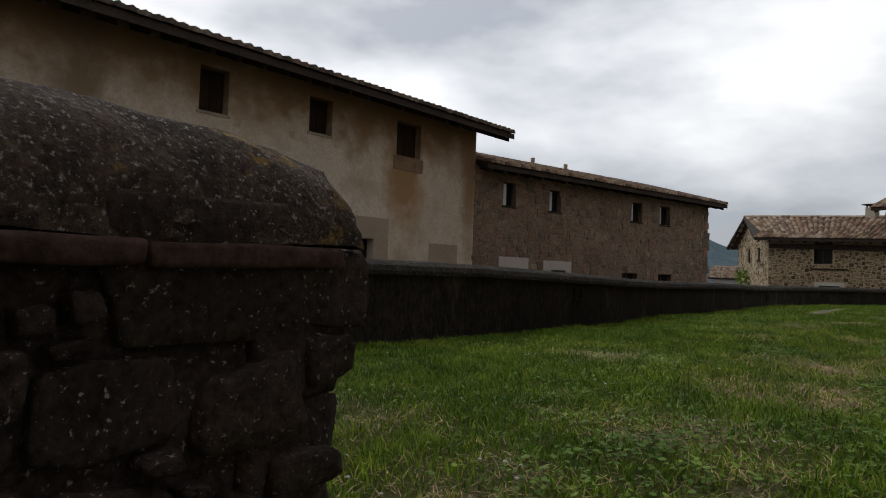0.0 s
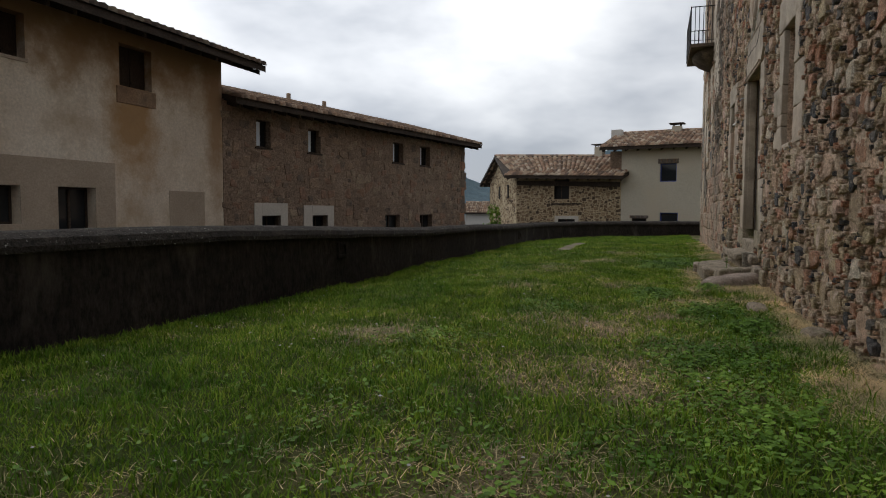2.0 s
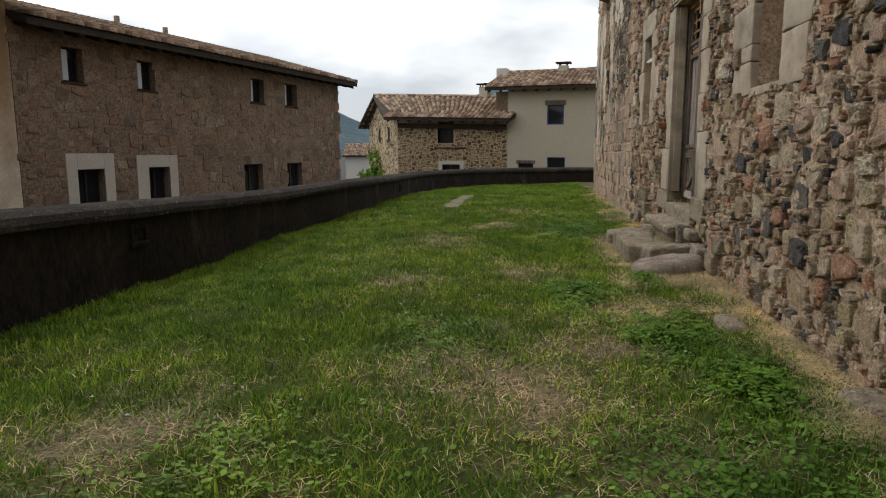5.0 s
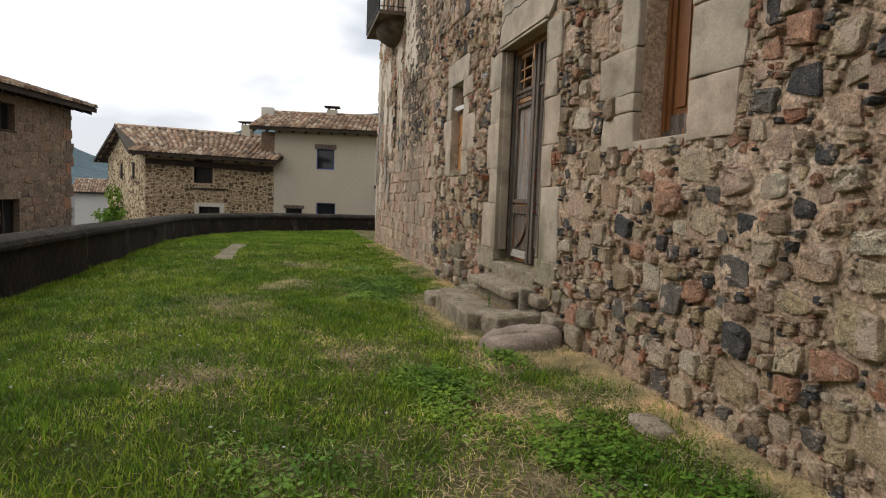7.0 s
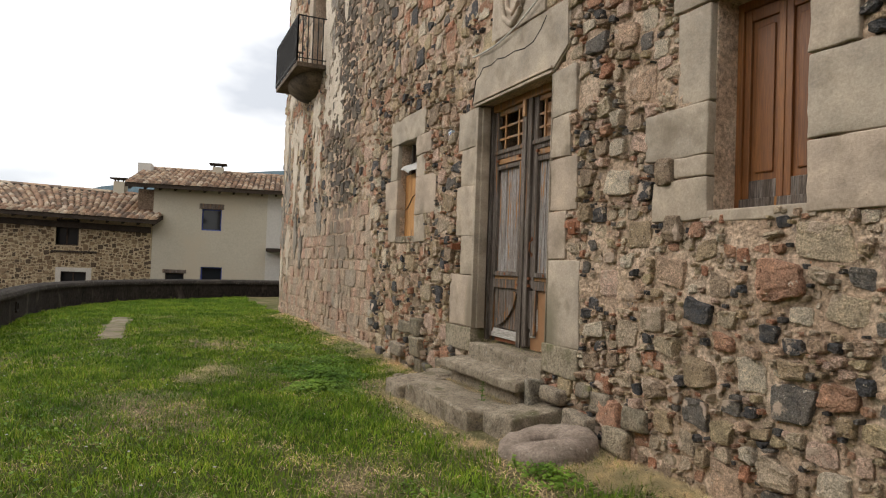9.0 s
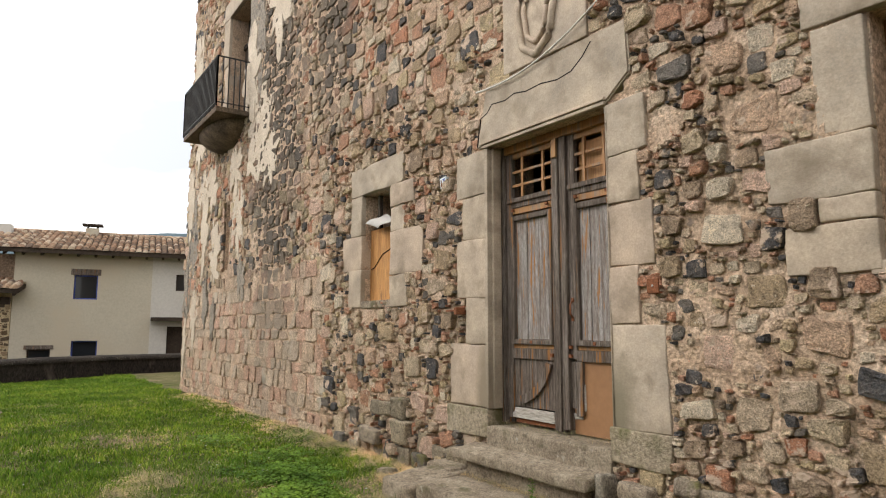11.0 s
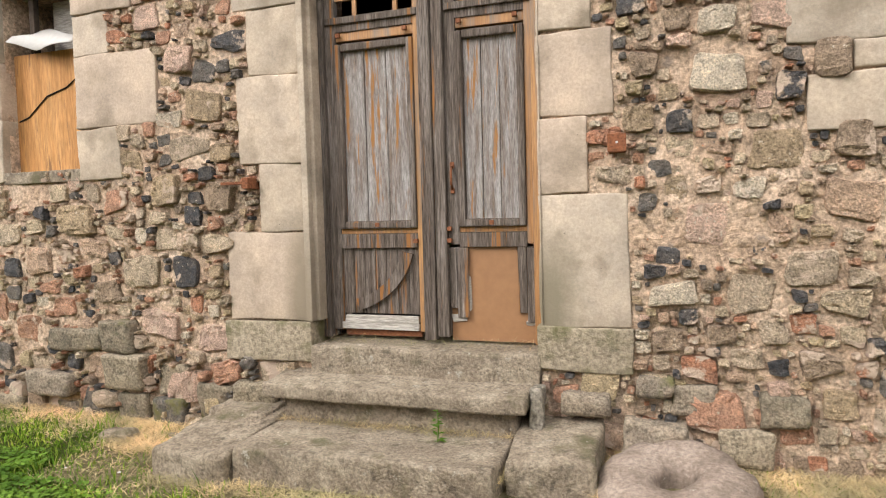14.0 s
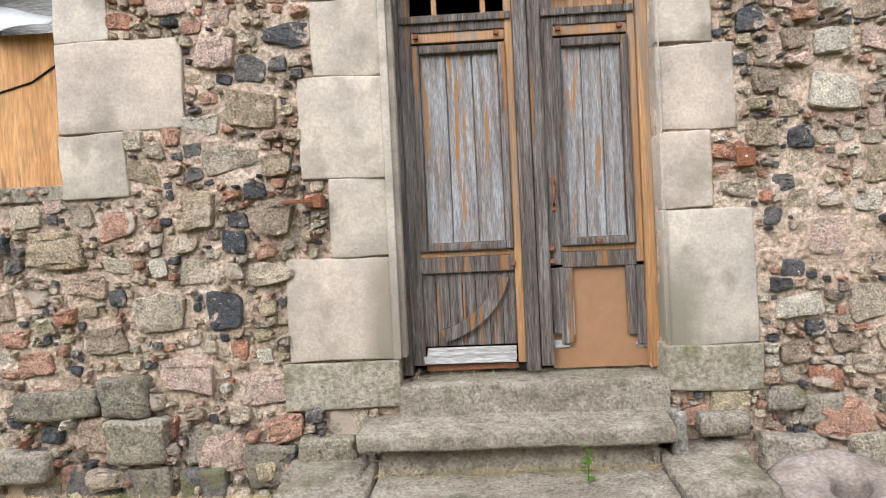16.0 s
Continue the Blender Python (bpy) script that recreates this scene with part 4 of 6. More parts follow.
def pier_wall():
    rng = random.Random(4)
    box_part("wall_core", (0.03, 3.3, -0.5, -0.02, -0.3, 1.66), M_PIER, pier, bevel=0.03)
    pts, grid, cell = scatter(0.0, 2.2, -0.1, 1.64, [(0.09, 0.15, 60), (0.05, 0.08, 90), (0.02, 0.04, 300)], [], 77)
    pieces = []
    for p in pts:
        poly = stone_outline(p, grid, cell, 0.008, rng)
        if len(poly) < 5:
            continue
        v, f, c = stone_mesh(poly, rng.uniform(0.01, 0.045), rng, 0.05)
        # the face looks to +y here
        v = [(x, -y, z) for x, y, z in v]
        pieces.append((v, [tuple(reversed(g)) for g in f]))
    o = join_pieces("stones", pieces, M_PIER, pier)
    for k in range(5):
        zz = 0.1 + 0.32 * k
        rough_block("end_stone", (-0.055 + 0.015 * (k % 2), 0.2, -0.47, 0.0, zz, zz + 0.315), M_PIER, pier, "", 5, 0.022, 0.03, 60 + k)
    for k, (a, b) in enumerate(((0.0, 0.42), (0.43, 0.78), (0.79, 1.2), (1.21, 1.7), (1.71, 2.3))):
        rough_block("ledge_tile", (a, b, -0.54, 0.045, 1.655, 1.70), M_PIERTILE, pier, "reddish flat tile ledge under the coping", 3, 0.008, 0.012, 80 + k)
    # half-round coping with a rounded end
    verts, faces, ring = [], [], 27
    xs = [-0.06, -0.045, -0.02, 0.0, 0.03, 0.06, 0.1, 0.14, 0.18, 0.22, 0.27] + [0.31 + 0.04 * i for i in range(70)]
    for x in xs:
        s = math.sqrt(max(0.0, 1 - max(0.0, (0.27 - x) / 0.335) ** 2))
        s = 0.55 + 0.45 * s
        for j in range(ring):
            a = radians(180 * j / (ring - 1))
            h = 0.26 * (s if x < 0.27 else 1) * math.sin(a) ** 0.8
            w = 0.275 * math.cos(a)
            p = Vector((x, -0.25 + w, 1.70 + h))
            p += noise.noise_vector(p * 6) * 0.02 + noise.noise_vector(p * 20) * 0.009 + noise.noise_vector(p * 45) * 0.005
            verts.append(p)
    for i in range(len(xs) - 1):
        faces += [(i * ring + j, (i + 1) * ring + j, (i + 1) * ring + j + 1, i * ring + j + 1) for j in range(ring - 1)]
    faces.append(tuple(range(ring)))
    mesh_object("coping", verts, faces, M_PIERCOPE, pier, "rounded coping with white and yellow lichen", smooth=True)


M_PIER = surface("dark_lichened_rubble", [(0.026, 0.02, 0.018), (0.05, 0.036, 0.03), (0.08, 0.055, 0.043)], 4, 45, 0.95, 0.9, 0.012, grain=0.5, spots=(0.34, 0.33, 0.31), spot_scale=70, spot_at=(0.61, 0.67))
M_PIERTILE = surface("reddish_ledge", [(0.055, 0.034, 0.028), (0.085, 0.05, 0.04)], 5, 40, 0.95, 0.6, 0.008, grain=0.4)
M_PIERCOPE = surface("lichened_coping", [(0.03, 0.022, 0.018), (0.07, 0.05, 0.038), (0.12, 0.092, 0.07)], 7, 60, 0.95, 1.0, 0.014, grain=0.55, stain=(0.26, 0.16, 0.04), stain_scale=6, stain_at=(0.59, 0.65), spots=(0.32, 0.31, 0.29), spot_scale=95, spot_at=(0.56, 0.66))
pier_wall()

# ---- dressed stones round the openings ----
DRESSED = [(-1.38, -0.87, 3.66, 4.10), (-1.27, -0.87, 3.23, 3.655), (-1.36, -0.87, 2.65, 3.225), (-1.21, -0.87, 2.2, 2.645), (-1.48, -0.87, 1.6, 2.195),
           (0.665, 1.05, 3.685, 4.1), (0.665, 0.98, 3.3, 3.68), (0.665, 1.09, 2.815, 3.295), (0.665, 0.95, 2.38, 2.81), (0.665, 1.17, 1.62, 2.375),
           (-3.86, -2.47, 4.08, 4.45), (-3.84, -3.53, 3.55, 4.075), (-4.08, -3.53, 3.1, 3.545), (-3.9, -3.53, 2.62, 3.095),
           (-2.77, -2.22, 3.81, 4.075), (-2.77, -2.45, 3.51, 3.805), (-2.77, -2.02, 2.98, 3.505), (-2.77, -2.38, 2.6, 2.975),
           (2.22, 3.62, 4.12, 4.5), (2.27, 2.565, 3.45, 4.115), (1.95, 2.565, 3.1, 3.445), (2.25, 2.565, 2.95, 3.095), (2.05, 2.565, 2.66, 2.945),
           (3.28, 3.58, 3.55, 4.115), (3.28, 3.84, 3.07, 3.545), (3.28, 3.8, 2.66, 3.065),
           (-10.45, -10.1, 6.6, 7.3), (-10.35, -10.1, 7.31, 8.1), (-10.5, -10.1, 8.11, 9.2), (-8.6, -8.3, 6.6, 7.4), (-8.6, -8.2, 7.41, 8.3), (-8.6, -8.3, 8.31, 9.2), (-10.5, -8.2, 9.21, 9.6)]
PLINTHS = [(-1.52, -0.85, 1.33, 1.595), (0.645, 1.19, 1.36, 1.615)]
QUOINS = []
zq = 0.6
rngq = random.Random(9)
while zq < 11.8:
    h = rngq.uniform(0.42, 0.75)
    QUOINS.append((7.42 - rngq.uniform(0, 0.12), WALL_R + 0.01, zq, min(zq + h - 0.006, 11.9)))
    zq += h
for i, (a, b, c, d) in enumerate(DRESSED + PLINTHS + QUOINS):
    plinth = i in (len(DRESSED), len(DRESSED) + 1)
    pr = 0.016 + 0.003 * (i % 3) + (0.02 if plinth else 0)
    rough_block("dressed_stone", (a, b - 0.004, -pr, 0.26, c, d), M_PLINTH if plinth else M_REDDRESSED if i > len(DRESSED) + 1 else M_DRESSED, house_wall, "", 5, 0.011, 0.010, 100 + i)

# lintel of the door, with the tablet above it
bm = bmesh.new()
pts = [(-1.0, 4.125), (0.69, 4.125), (0.93, 4.3), (0.91, 4.74), (-0.85, 4.72)]
f = bm.faces.new([bm.verts.new((x, -0.035, z)) for x, z in pts])
r = bmesh.ops.extrude_face_region(bm, geom=[f])
bmesh.ops.translate(bm, vec=(0, 0.3, 0), verts=[v for v in r["geom"] if isinstance(v, bmesh.types.BMVert)])
bmesh.ops.recalc_face_normals(bm, faces=bm.faces)
bmesh.ops.bevel(bm, geom=list(bm.edges), offset=0.015, segments=2, affect="EDGES")
part("door_lintel", bm, M_DRESSED, house_wall, "cracked pale stone door lintel")
box_part("tablet", (-0.58, 0.5, -0.03, 0.25, 4.75, 6.1), M_DRESSED, house_wall, "plain stone tablet with an oval carving", bevel=0.015)
for k, (zz, yy, hh) in enumerate(((4.105, -0.05, 0.03), (4.14, -0.065, 0.028))):
    box_part("lintel_moulding", (-0.9 - 0.02 * k, 0.68 + 0.01 * k, yy, -0.02, zz, zz + hh), M_DRESSED, house_wall, bevel=0.006)


def tube(points, radius, name, material, parent=None, label="", sides=6, taper=None, smooth=True):
    verts, faces = [], []
    n = len(points)
    for i, p in enumerate(points):
        p = Vector(p)
        d = (Vector(points[min(i + 1, n - 1)]) - Vector(points[max(i - 1, 0)])).normalized()
        up = Vector((0, 0, 1)) if abs(d.z) < 0.9 else Vector((1, 0, 0))
        a = d.cross(up).normalized()
        b = a.cross(d)
        rr = radius * (taper[i] if taper else 1)
        verts += [p + (a * math.cos(2 * math.pi * k / sides) + b * math.sin(2 * math.pi * k / sides)) * rr for k in range(sides)]
    for i in range(n - 1):
        faces += [(i * sides + k, i * sides + (k + 1) % sides, (i + 1) * sides + (k + 1) % sides, (i + 1) * sides + k) for k in range(sides)]
    faces += [tuple(range(sides))[::-1], tuple(range((n - 1) * sides, n * sides))]
    return mesh_object(name, verts, faces, material, parent, label, smooth)


for rx, rz, rad in ((0.24, 0.38, 0.035), (0.15, 0.27, 0.025)):
    tube([(-0.1 + rx * math.cos(radians(a)) * (1 + 0.08 * math.sin(radians(a * 5))), -0.045, 5.2 + rz * math.sin(radians(a)) * (1 + 0.05 * math.sin(radians(a * 7)))) for a in range(0, 366, 12)],
         rad, "carved_oval", M_DRESSED, house_wall, "worn carved oval cartouche", 8)
tube([(-0.98 + 1.75 * s, -0.055 - 0.01 * math.sin(s * 3.1), 4.70 - 0.07 * math.sin(s * 3.14) + 0.34 * s * s) for s in [i / 14 for i in range(15)]], 0.009, "cable", M_GREYRENDER, house_wall, "thin grey cable across the lintel")
crack = [(-0.99, 4.14), (-0.96, 4.3), (-0.93, 4.42), (-0.83, 4.45), (-0.75, 4.52), (-0.55, 4.5), (-0.42, 4.53), (-0.25, 4.5), (-0.05, 4.51), (0.15, 4.48), (0.32, 4.5), (0.45, 4.58), (0.55, 4.68)]
tube([(x, -0.034, z) for x, z in crack], 0.007, "crack", M_DARK, house_wall, "dark crack in the lintel", 4)

# ---- the double door ----
door = thing("double_door", "weathered grey wooden double door with a patched lower panel", "door", pose(0, 0, 0))
DY = 0.17


def wood(name, x0, x1, z0, z1, y0, y1, parent, material=None, label="", bevel=0.006, jit=0.0015):
    return box_part(name, (x0, x1, y0, y1, z0, z1), material or M_OLDWOOD, parent, label, bevel, jit)


for k, (x0, x1) in enumerate(((-0.868, -0.79), (0.60, 0.663))):
    wood("door_frame", x0, x1, 1.47, 4.118, DY - 0.03, DY + 0.09, door, M_ORANGEWOOD if k else M_OLDWOOD)
wood("door_frame", -0.79, 0.60, 4.04, 4.118, DY - 0.03, DY + 0.09, door, M_ORANGEWOOD)
wood("centre_post", -0.115, -0.035, 1.475, 4.04, DY - 0.045, DY + 0.05, door)
wood("centre_post", -0.03, 0.045, 1.5, 4.04, DY - 0.03, DY + 0.05, door)
wood("post_cap", -0.09, -0.03, 3.86, 4.03, DY - 0.065, DY - 0.045, door, M_ORANGEWOOD)
for side, (a, b) in enumerate(((-0.79, -0.115), (0.045, 0.60))):
    leaf = part_empty("door_leaf", door)
    wood("stile", a, a + 0.075, 1.52 if side == 0 else 2.09, 4.04, DY, DY + 0.05, leaf, M_OLDWOOD)
    wood("stile", b - 0.045, b, 1.52 if side == 0 else 2.09, 4.04, DY, DY + 0.05, leaf, M_ORANGEWOOD)
    ia, ib = a + 0.075, b - 0.045
    for z0, z1, m in ((3.50, 3.585, M_OLDWOOD), (3.44, 3.50, M_ORANGEWOOD), (3.99, 4.04, M_ORANGEWOOD), (2.07, 2.165, M_OLDWOOD), (2.165, 2.2, M_ORANGEWOOD)):
        wood("rail", ia, ib, z0, z1, DY + (0.0 if m is M_OLDWOOD else 0.012), DY + 0.05, leaf, m)
    wood("drip_rail", a + 0.01, b - 0.01, 3.55, 3.595, DY - 0.02, DY, leaf)
    # transom lattice
    for i in (1, 2):
        zz = 3.585 + (3.99 - 3.585) * i / 3
        wood("lattice_bar", ia, ib, zz - 0.012, zz + 0.012, DY + 0.014, DY + 0.034, leaf, M_ORANGEWOOD, bevel=0.003)
    for i in (1, 2):
        xx = ia + (ib - ia) * (0.26 if i == 1 else 0.78)
        wood("lattice_bar", xx - 0.015, xx + 0.015, 3.585, 3.99, DY + 0.008, DY + 0.03, leaf, M_ORANGEWOOD, bevel=0.003)
    if side:
        wood("transom_backing", ia, ib, 3.6, 3.97, DY + 0.07, DY + 0.085, leaf, M_ORANGEWOOD)
    # upper panel: raised border round three upright planks
    pz0, pz1 = (2.2, 3.44) if side == 0 else (2.2, 3.44)
    for nm, x0, x1, z0, z1 in (("panel_border", ia, ia + 0.045, pz0, pz1 - 0.02), ("panel_border", ib - 0.045, ib, pz0, pz1 - 0.02), ("panel_border", ia + 0.045, ib - 0.045, pz1 - 0.07, pz1 - 0.02), ("panel_border", ia + 0.045, ib - 0.045, pz0, pz0 + 0.05)):
        wood(nm, x0, x1, z0, z1, DY - 0.018, DY + 0.04, leaf, bevel=0.012)
    n = 3
    w = (ib - ia - 0.09) / n
    for i in range(n):
        x0 = ia + 0.045 + i * w
        wood("plank", x0 + 0.002, x0 + w - 0.002, pz0 + 0.04, pz1 - 0.06, DY + 0.018 + 0.003 * (i % 2), DY + 0.04, leaf, M_PLANK)
    if side == 0:
        n = 7
        w = (ib - ia) / n
        for i in range(n):
            x0 = ia + i * w
            wood("plank", x0 + 0.0015, x0 + w - 0.0015, 1.63, 2.07, DY + 0.022 + 0.003 * (i % 2), DY + 0.045, leaf)
        arc = [(ia - 0.01 + 0.50 * math.sin(radians(a)), DY + 0.005, 2.14 - 0.46 * math.cos(radians(a))) for a in range(14, 84, 7)]
        verts, faces = [], []
        for i, (x, y, z) in enumerate(arc):
            aa = radians(14 + 7 * i)
            nx, nz = math.sin(aa), -math.cos(aa)
            ww = 0.038
            verts += [(x - nx * ww, y - 0.012, z - nz * ww), (x + nx * ww, y - 0.012, z + nz * ww), (x + nx * ww, y + 0.025, z + nz * ww), (x - nx * ww, y + 0.025, z - nz * ww)]
        for i in range(len(arc) - 1):
            faces += [(4 * i + j, 4 * i + (j + 1) % 4, 4 * i + 4 + (j + 1) % 4, 4 * i + 4 + j) for j in range(4)]
        faces += [(3, 2, 1, 0), tuple(range(len(verts) - 4, len(verts)))]
        mesh_object("curved_brace", verts, faces, M_OLDWOOD, leaf, "curved worn wooden brace")
        for k, (z0, z1) in enumerate(((1.575, 1.625), (1.525, 1.572))):
            wood("split_board", ia + 0.01 - 0.02 * k, ib - 0.01, z0, z1, DY + 0.0, DY + 0.03, leaf, M_PALEWOOD, "pale splintered bottom board", jit=0.007)
        wood("bottom_rail", ia, ib, 1.48, 1.52, DY + 0.03, DY + 0.05, leaf, M_RUST)
    else:
        box_part("patch_board", (0.05, 0.645, DY + 0.03, DY + 0.042, 1.47, 2.07), M_BOARD, leaf, "smooth brown hardboard patch", 0.002)
        for x0, x1, z0 in ((0.05, 0.10, 1.68), (0.102, 0.17, 1.62), (0.49, 0.545, 1.66), (0.548, 0.60, 1.60)):
            wood("broken_plank", x0, x1, z0, 2.07, DY + 0.0, DY + 0.028, leaf, M_OLDWOOD, "broken off grey plank", jit=0.006)
        for x0, x1, z0, z1 in ((0.055, 0.15, 1.60, 1.635), (0.155, 0.185, 1.66, 1.88), (0.54, 0.62, 1.585, 1.61)):
            wood("torn_edge", x0, x1, z0, z1, DY + 0.018, DY + 0.032, leaf, M_PALEWOOD, jit=0.012)
        tube([(0.085, DY - 0.01, 2.44), (0.085, DY - 0.035, 2.47), (0.085, DY - 0.035, 2.55), (0.085, DY - 0.01, 2.58)], 0.008, "handle", M_RUST, leaf, "rusty iron pull handle", 8)
        for zz in (2.43, 2.59):
            wood("handle_plate", 0.072, 0.098, zz - 0.018, zz + 0.018, DY - 0.012, DY, leaf, M_RUST, bevel=0.003)
    for xx, zz in (((ia + ib) / 2, 2.225), (ib - 0.01 if side == 0 else 0.06, 2.115), (ia + 0.03, 3.475), (ib - 0.05, 3.475)) + (((0.06, 2.19),) if side else ()):
        bm = bmesh.new()
        add_box(bm, xx - 0.015, xx + 0.015, DY - 0.026, DY + 0.001, zz - 0.014, zz + 0.014, 0.004)
        part("bolt_plate", bm, M_RUST, leaf, "small rusty bolt plate")
for k, (xx, w) in enumerate(((-0.872, 0.035), (-0.84, 0.03), (0.668, 0.02))):
    yy = (-0.035, 0.02, -0.03)[k]
    box_part("jamb_moulding", (xx - (0.012 if k != 2 else 0.0), xx + w * (1 if k < 2 else 0.6), yy, yy + 0.1, 1.6, 4.1), M_DRESSED, house_wall, "moulded stone door jamb", bevel=0.009)

# ---- steps of worn slabs ----
steps = thing("door_steps", "worn stone steps with grass in the joints", "steps", pose(0, 0, 0))
rough_block("threshold", (-0.86, 0.66, -0.05, 0.42, 1.2, 1.45), M_STEP, steps, "worn stone threshold", 8, 0.014, 0.018, 1)
rough_block("slab", (-1.08, 0.62, -0.29, 0.1, 1.15, 1.245), M_STEP, steps, "worn upper step slab", 8, 0.012, 0.02, 2, 0.14)
rough_block("riser_stone", (-0.98, 0.56, -0.2, 0.1, 0.84, 1.16), M_STEP, steps, "", 7, 0.014, 0.02, 3)
rough_block("step_stone", (-0.98, 0.545, -0.74, -0.17, 0.77, 1.005), M_STEP, steps, "long worn lower step", 8, 0.016, 0.022, 4)
rough_block("side_stone", (0.56, 1.03, -0.58, 0.02, 0.72, 1.01), M_STEP, steps, "", 7, 0.018, 0.025, 5, 0.14)
rough_block("side_stone", (-1.5, -0.99, -0.80, -0.05, 0.74, 0.955), M_STEP, steps, "", 7, 0.02, 0.03, 6, 0.12)
rough_block("wedge_stone", (-1.5, -1.05, -0.3, 0.03, 0.9, 1.06), M_STEP, steps, "", 4, 0.02, 0.04, 7)
rough_block("cement_fillet", (0.60, 0.68, -0.2, 0.02, 0.95, 1.28), M_CEMENT, steps, "crumbled cement fillet", 5, 0.03, 0.02, 8)
for k, (a, b, y0, z1) in enumerate(((-1.4, -1.0, -0.83, 0.79), (-0.9, -0.45, -0.76, 0.77), (-0.44, 0.0, -0.73, 0.76), (0.02, 0.3, -0.74, 0.77), (0.32, 0.56, -0.73, 0.78))):
    rough_block("footing_stone", (a, b, y0, -0.4, 0.6, z1), M_STEP, steps, "", 3, 0.02, 0.03, 20 + k)


def millstone():
    ms = thing("millstone", "old round millstone with a hole, lying by the wall", "millstone", Matrix.Translation((1.40, -0.42, 0.80)) @ pose(0, 0, 0, 9, -4, 20))
    prof = [(0.085, 0.0), (0.09, 0.13), (0.10, 0.165), (0.13, 0.185), (0.2, 0.195), (0.29, 0.19), (0.35, 0.17), (0.39, 0.12), (0.395, 0.05), (0.37, -0.04), (0.3, -0.08), (0.085, -0.08)]
    n, verts, faces = 64, [], []
    for i in range(n):
        a = 2 * math.pi * i / n
        for r, z in prof:
            p = Vector((r * math.cos(a), r * math.sin(a), z))
            p += noise.noise_vector(p * 4) * 0.03 + noise.noise_vector(p * 11) * 0.014 + noise.noise_vector(p * 27) * 0.006
            verts.append(p)
    m = len(prof)
    for i in range(n):
        k = (i + 1) % n
        faces += [(i * m + j, k * m + j, k * m + (j + 1) % m, i * m + (j + 1) % m) for j in range(m)]
    mesh_object("stone_ring", verts, faces, M_MILL, ms, smooth=True)


M_MILL = surface("millstone", [(0.16, 0.125, 0.098), (0.26, 0.205, 0.165), (0.38, 0.31, 0.255)], 6, 45, 0.92, 0.7, 0.025, grain=0.28, spots=(0.4, 0.36, 0.3), spot_scale=18, stain=(0.2, 0.17, 0.13), stain_scale=4, stain_at=(0.58, 0.7))
millstone()
for k, (x, y, s) in enumerate(((3.68, -0.36, 0.15), (5.35, -0.12, 0.2), (-2.2, -0.35, 0.13), (-1.75, -0.25, 0.1))):
    o = rough_block("field_stone", (x - s, x + s, y - s * 0.5, y + s * 0.5, ground_z(x, y) - 0.08, ground_z(x, y) + s * 0.42), M_STEP, None, "", 4, 0.03, s * 0.3, 40 + k)
    tagged(o, "flat grey field stone lying in straw by the wall", "stone", "stones by the wall")

# loose footing boulders that stick out of the wall beside the steps
for k, (x, z, w, h) in enumerate(((-2.68, 0.9, 0.15, 0.15), (-2.33, 0.91, 0.14, 0.14), (-2.0, 0.9, 0.13, 0.12), (-2.37, 1.2, 0.17, 0.13), (-1.98, 1.14, 0.15, 0.11), (-1.62, 1.02, 0.15, 0.12), (-1.28, 1.1, 0.16, 0.09), (-3.1, 1.08, 0.2, 0.09), (-3.0, 0.86, 0.1, 0.08), (-2.85, 1.42, 0.24, 0.08), (-2.45, 1.45, 0.14, 0.12), (1.3, 1.0, 0.17, 0.12), (1.5, 1.22, 0.12, 0.1), (1.95, 1.2, 0.12, 0.09), (1.75, 1.0, 0.15, 0.1), (0.92, 1.2, 0.13, 0.06), (1.3, 1.3, 0.1, 0.06), (-4.0, 0.9, 0.16, 0.09), (-3.55, 0.88, 0.13, 0.08))):
    rough_block("footing_boulder", (x - w, x + w, -0.05 - 0.025 * (k % 4), 0.06, z - h, z + h), M_FOOT, house_wall, "", 5, 0.024, 0.03, 140 + k)

# ---- windows of the old house ----
sw = tagged(part_empty("window_1", None), "small window boarded with split plywood", "window", kind="structure")
box_part("board", (-3.53, -2.77, 0.12, 0.14, 2.69, 3.62), M_PLY, sw, "split orange plywood board", 0.002)
box_part("top_board", (-3.30, -2.77, 0.30, 0.315, 3.62, 4.06), M_PALEWOOD, sw, "", 0.002)
box_part("upright", (-3.36, -3.31, 0.13, 0.18, 3.6, 4.06), M_BEAM, sw)
tube([(-3.5, 0.112, 3.1), (-3.4, 0.114, 3.13), (-3.2, 0.114, 3.28), (-3.0, 0.114, 3.33), (-2.8, 0.112, 3.45)], 0.006, "split", M_DARK, sw, "", 4)
n = 10
verts = []
for j, (yy, zz) in enumerate(((0.14, 3.76), (0.06, 3.71), (0.0, 3.65))):
    for i in range(n):
        s = i / (n - 1)
        verts.append((-3.46 + 0.66 * s, yy + 0.04 * math.sin(s * 6), zz + 0.05 * math.sin(s * 5 + j) - 0.10 * (s > 0.75) * j * (s - 0.7)))
pf = [(j * n + i, j * n + i + 1, (j + 1) * n + i + 1, (j + 1) * n + i) for j in range(2) for i in range(n - 1)]
o = mesh_object("torn_sheet", verts, pf, M_PAPER, sw, "curled torn white sheet", smooth=True)
sol = o.modifiers.new("thick", "SOLIDIFY")
sol.thickness = 0.004
box_part("sill", (-3.55, -2.75, -0.015, 0.3, 2.6, 2.692), M_STEP, sw, bevel=0.01)

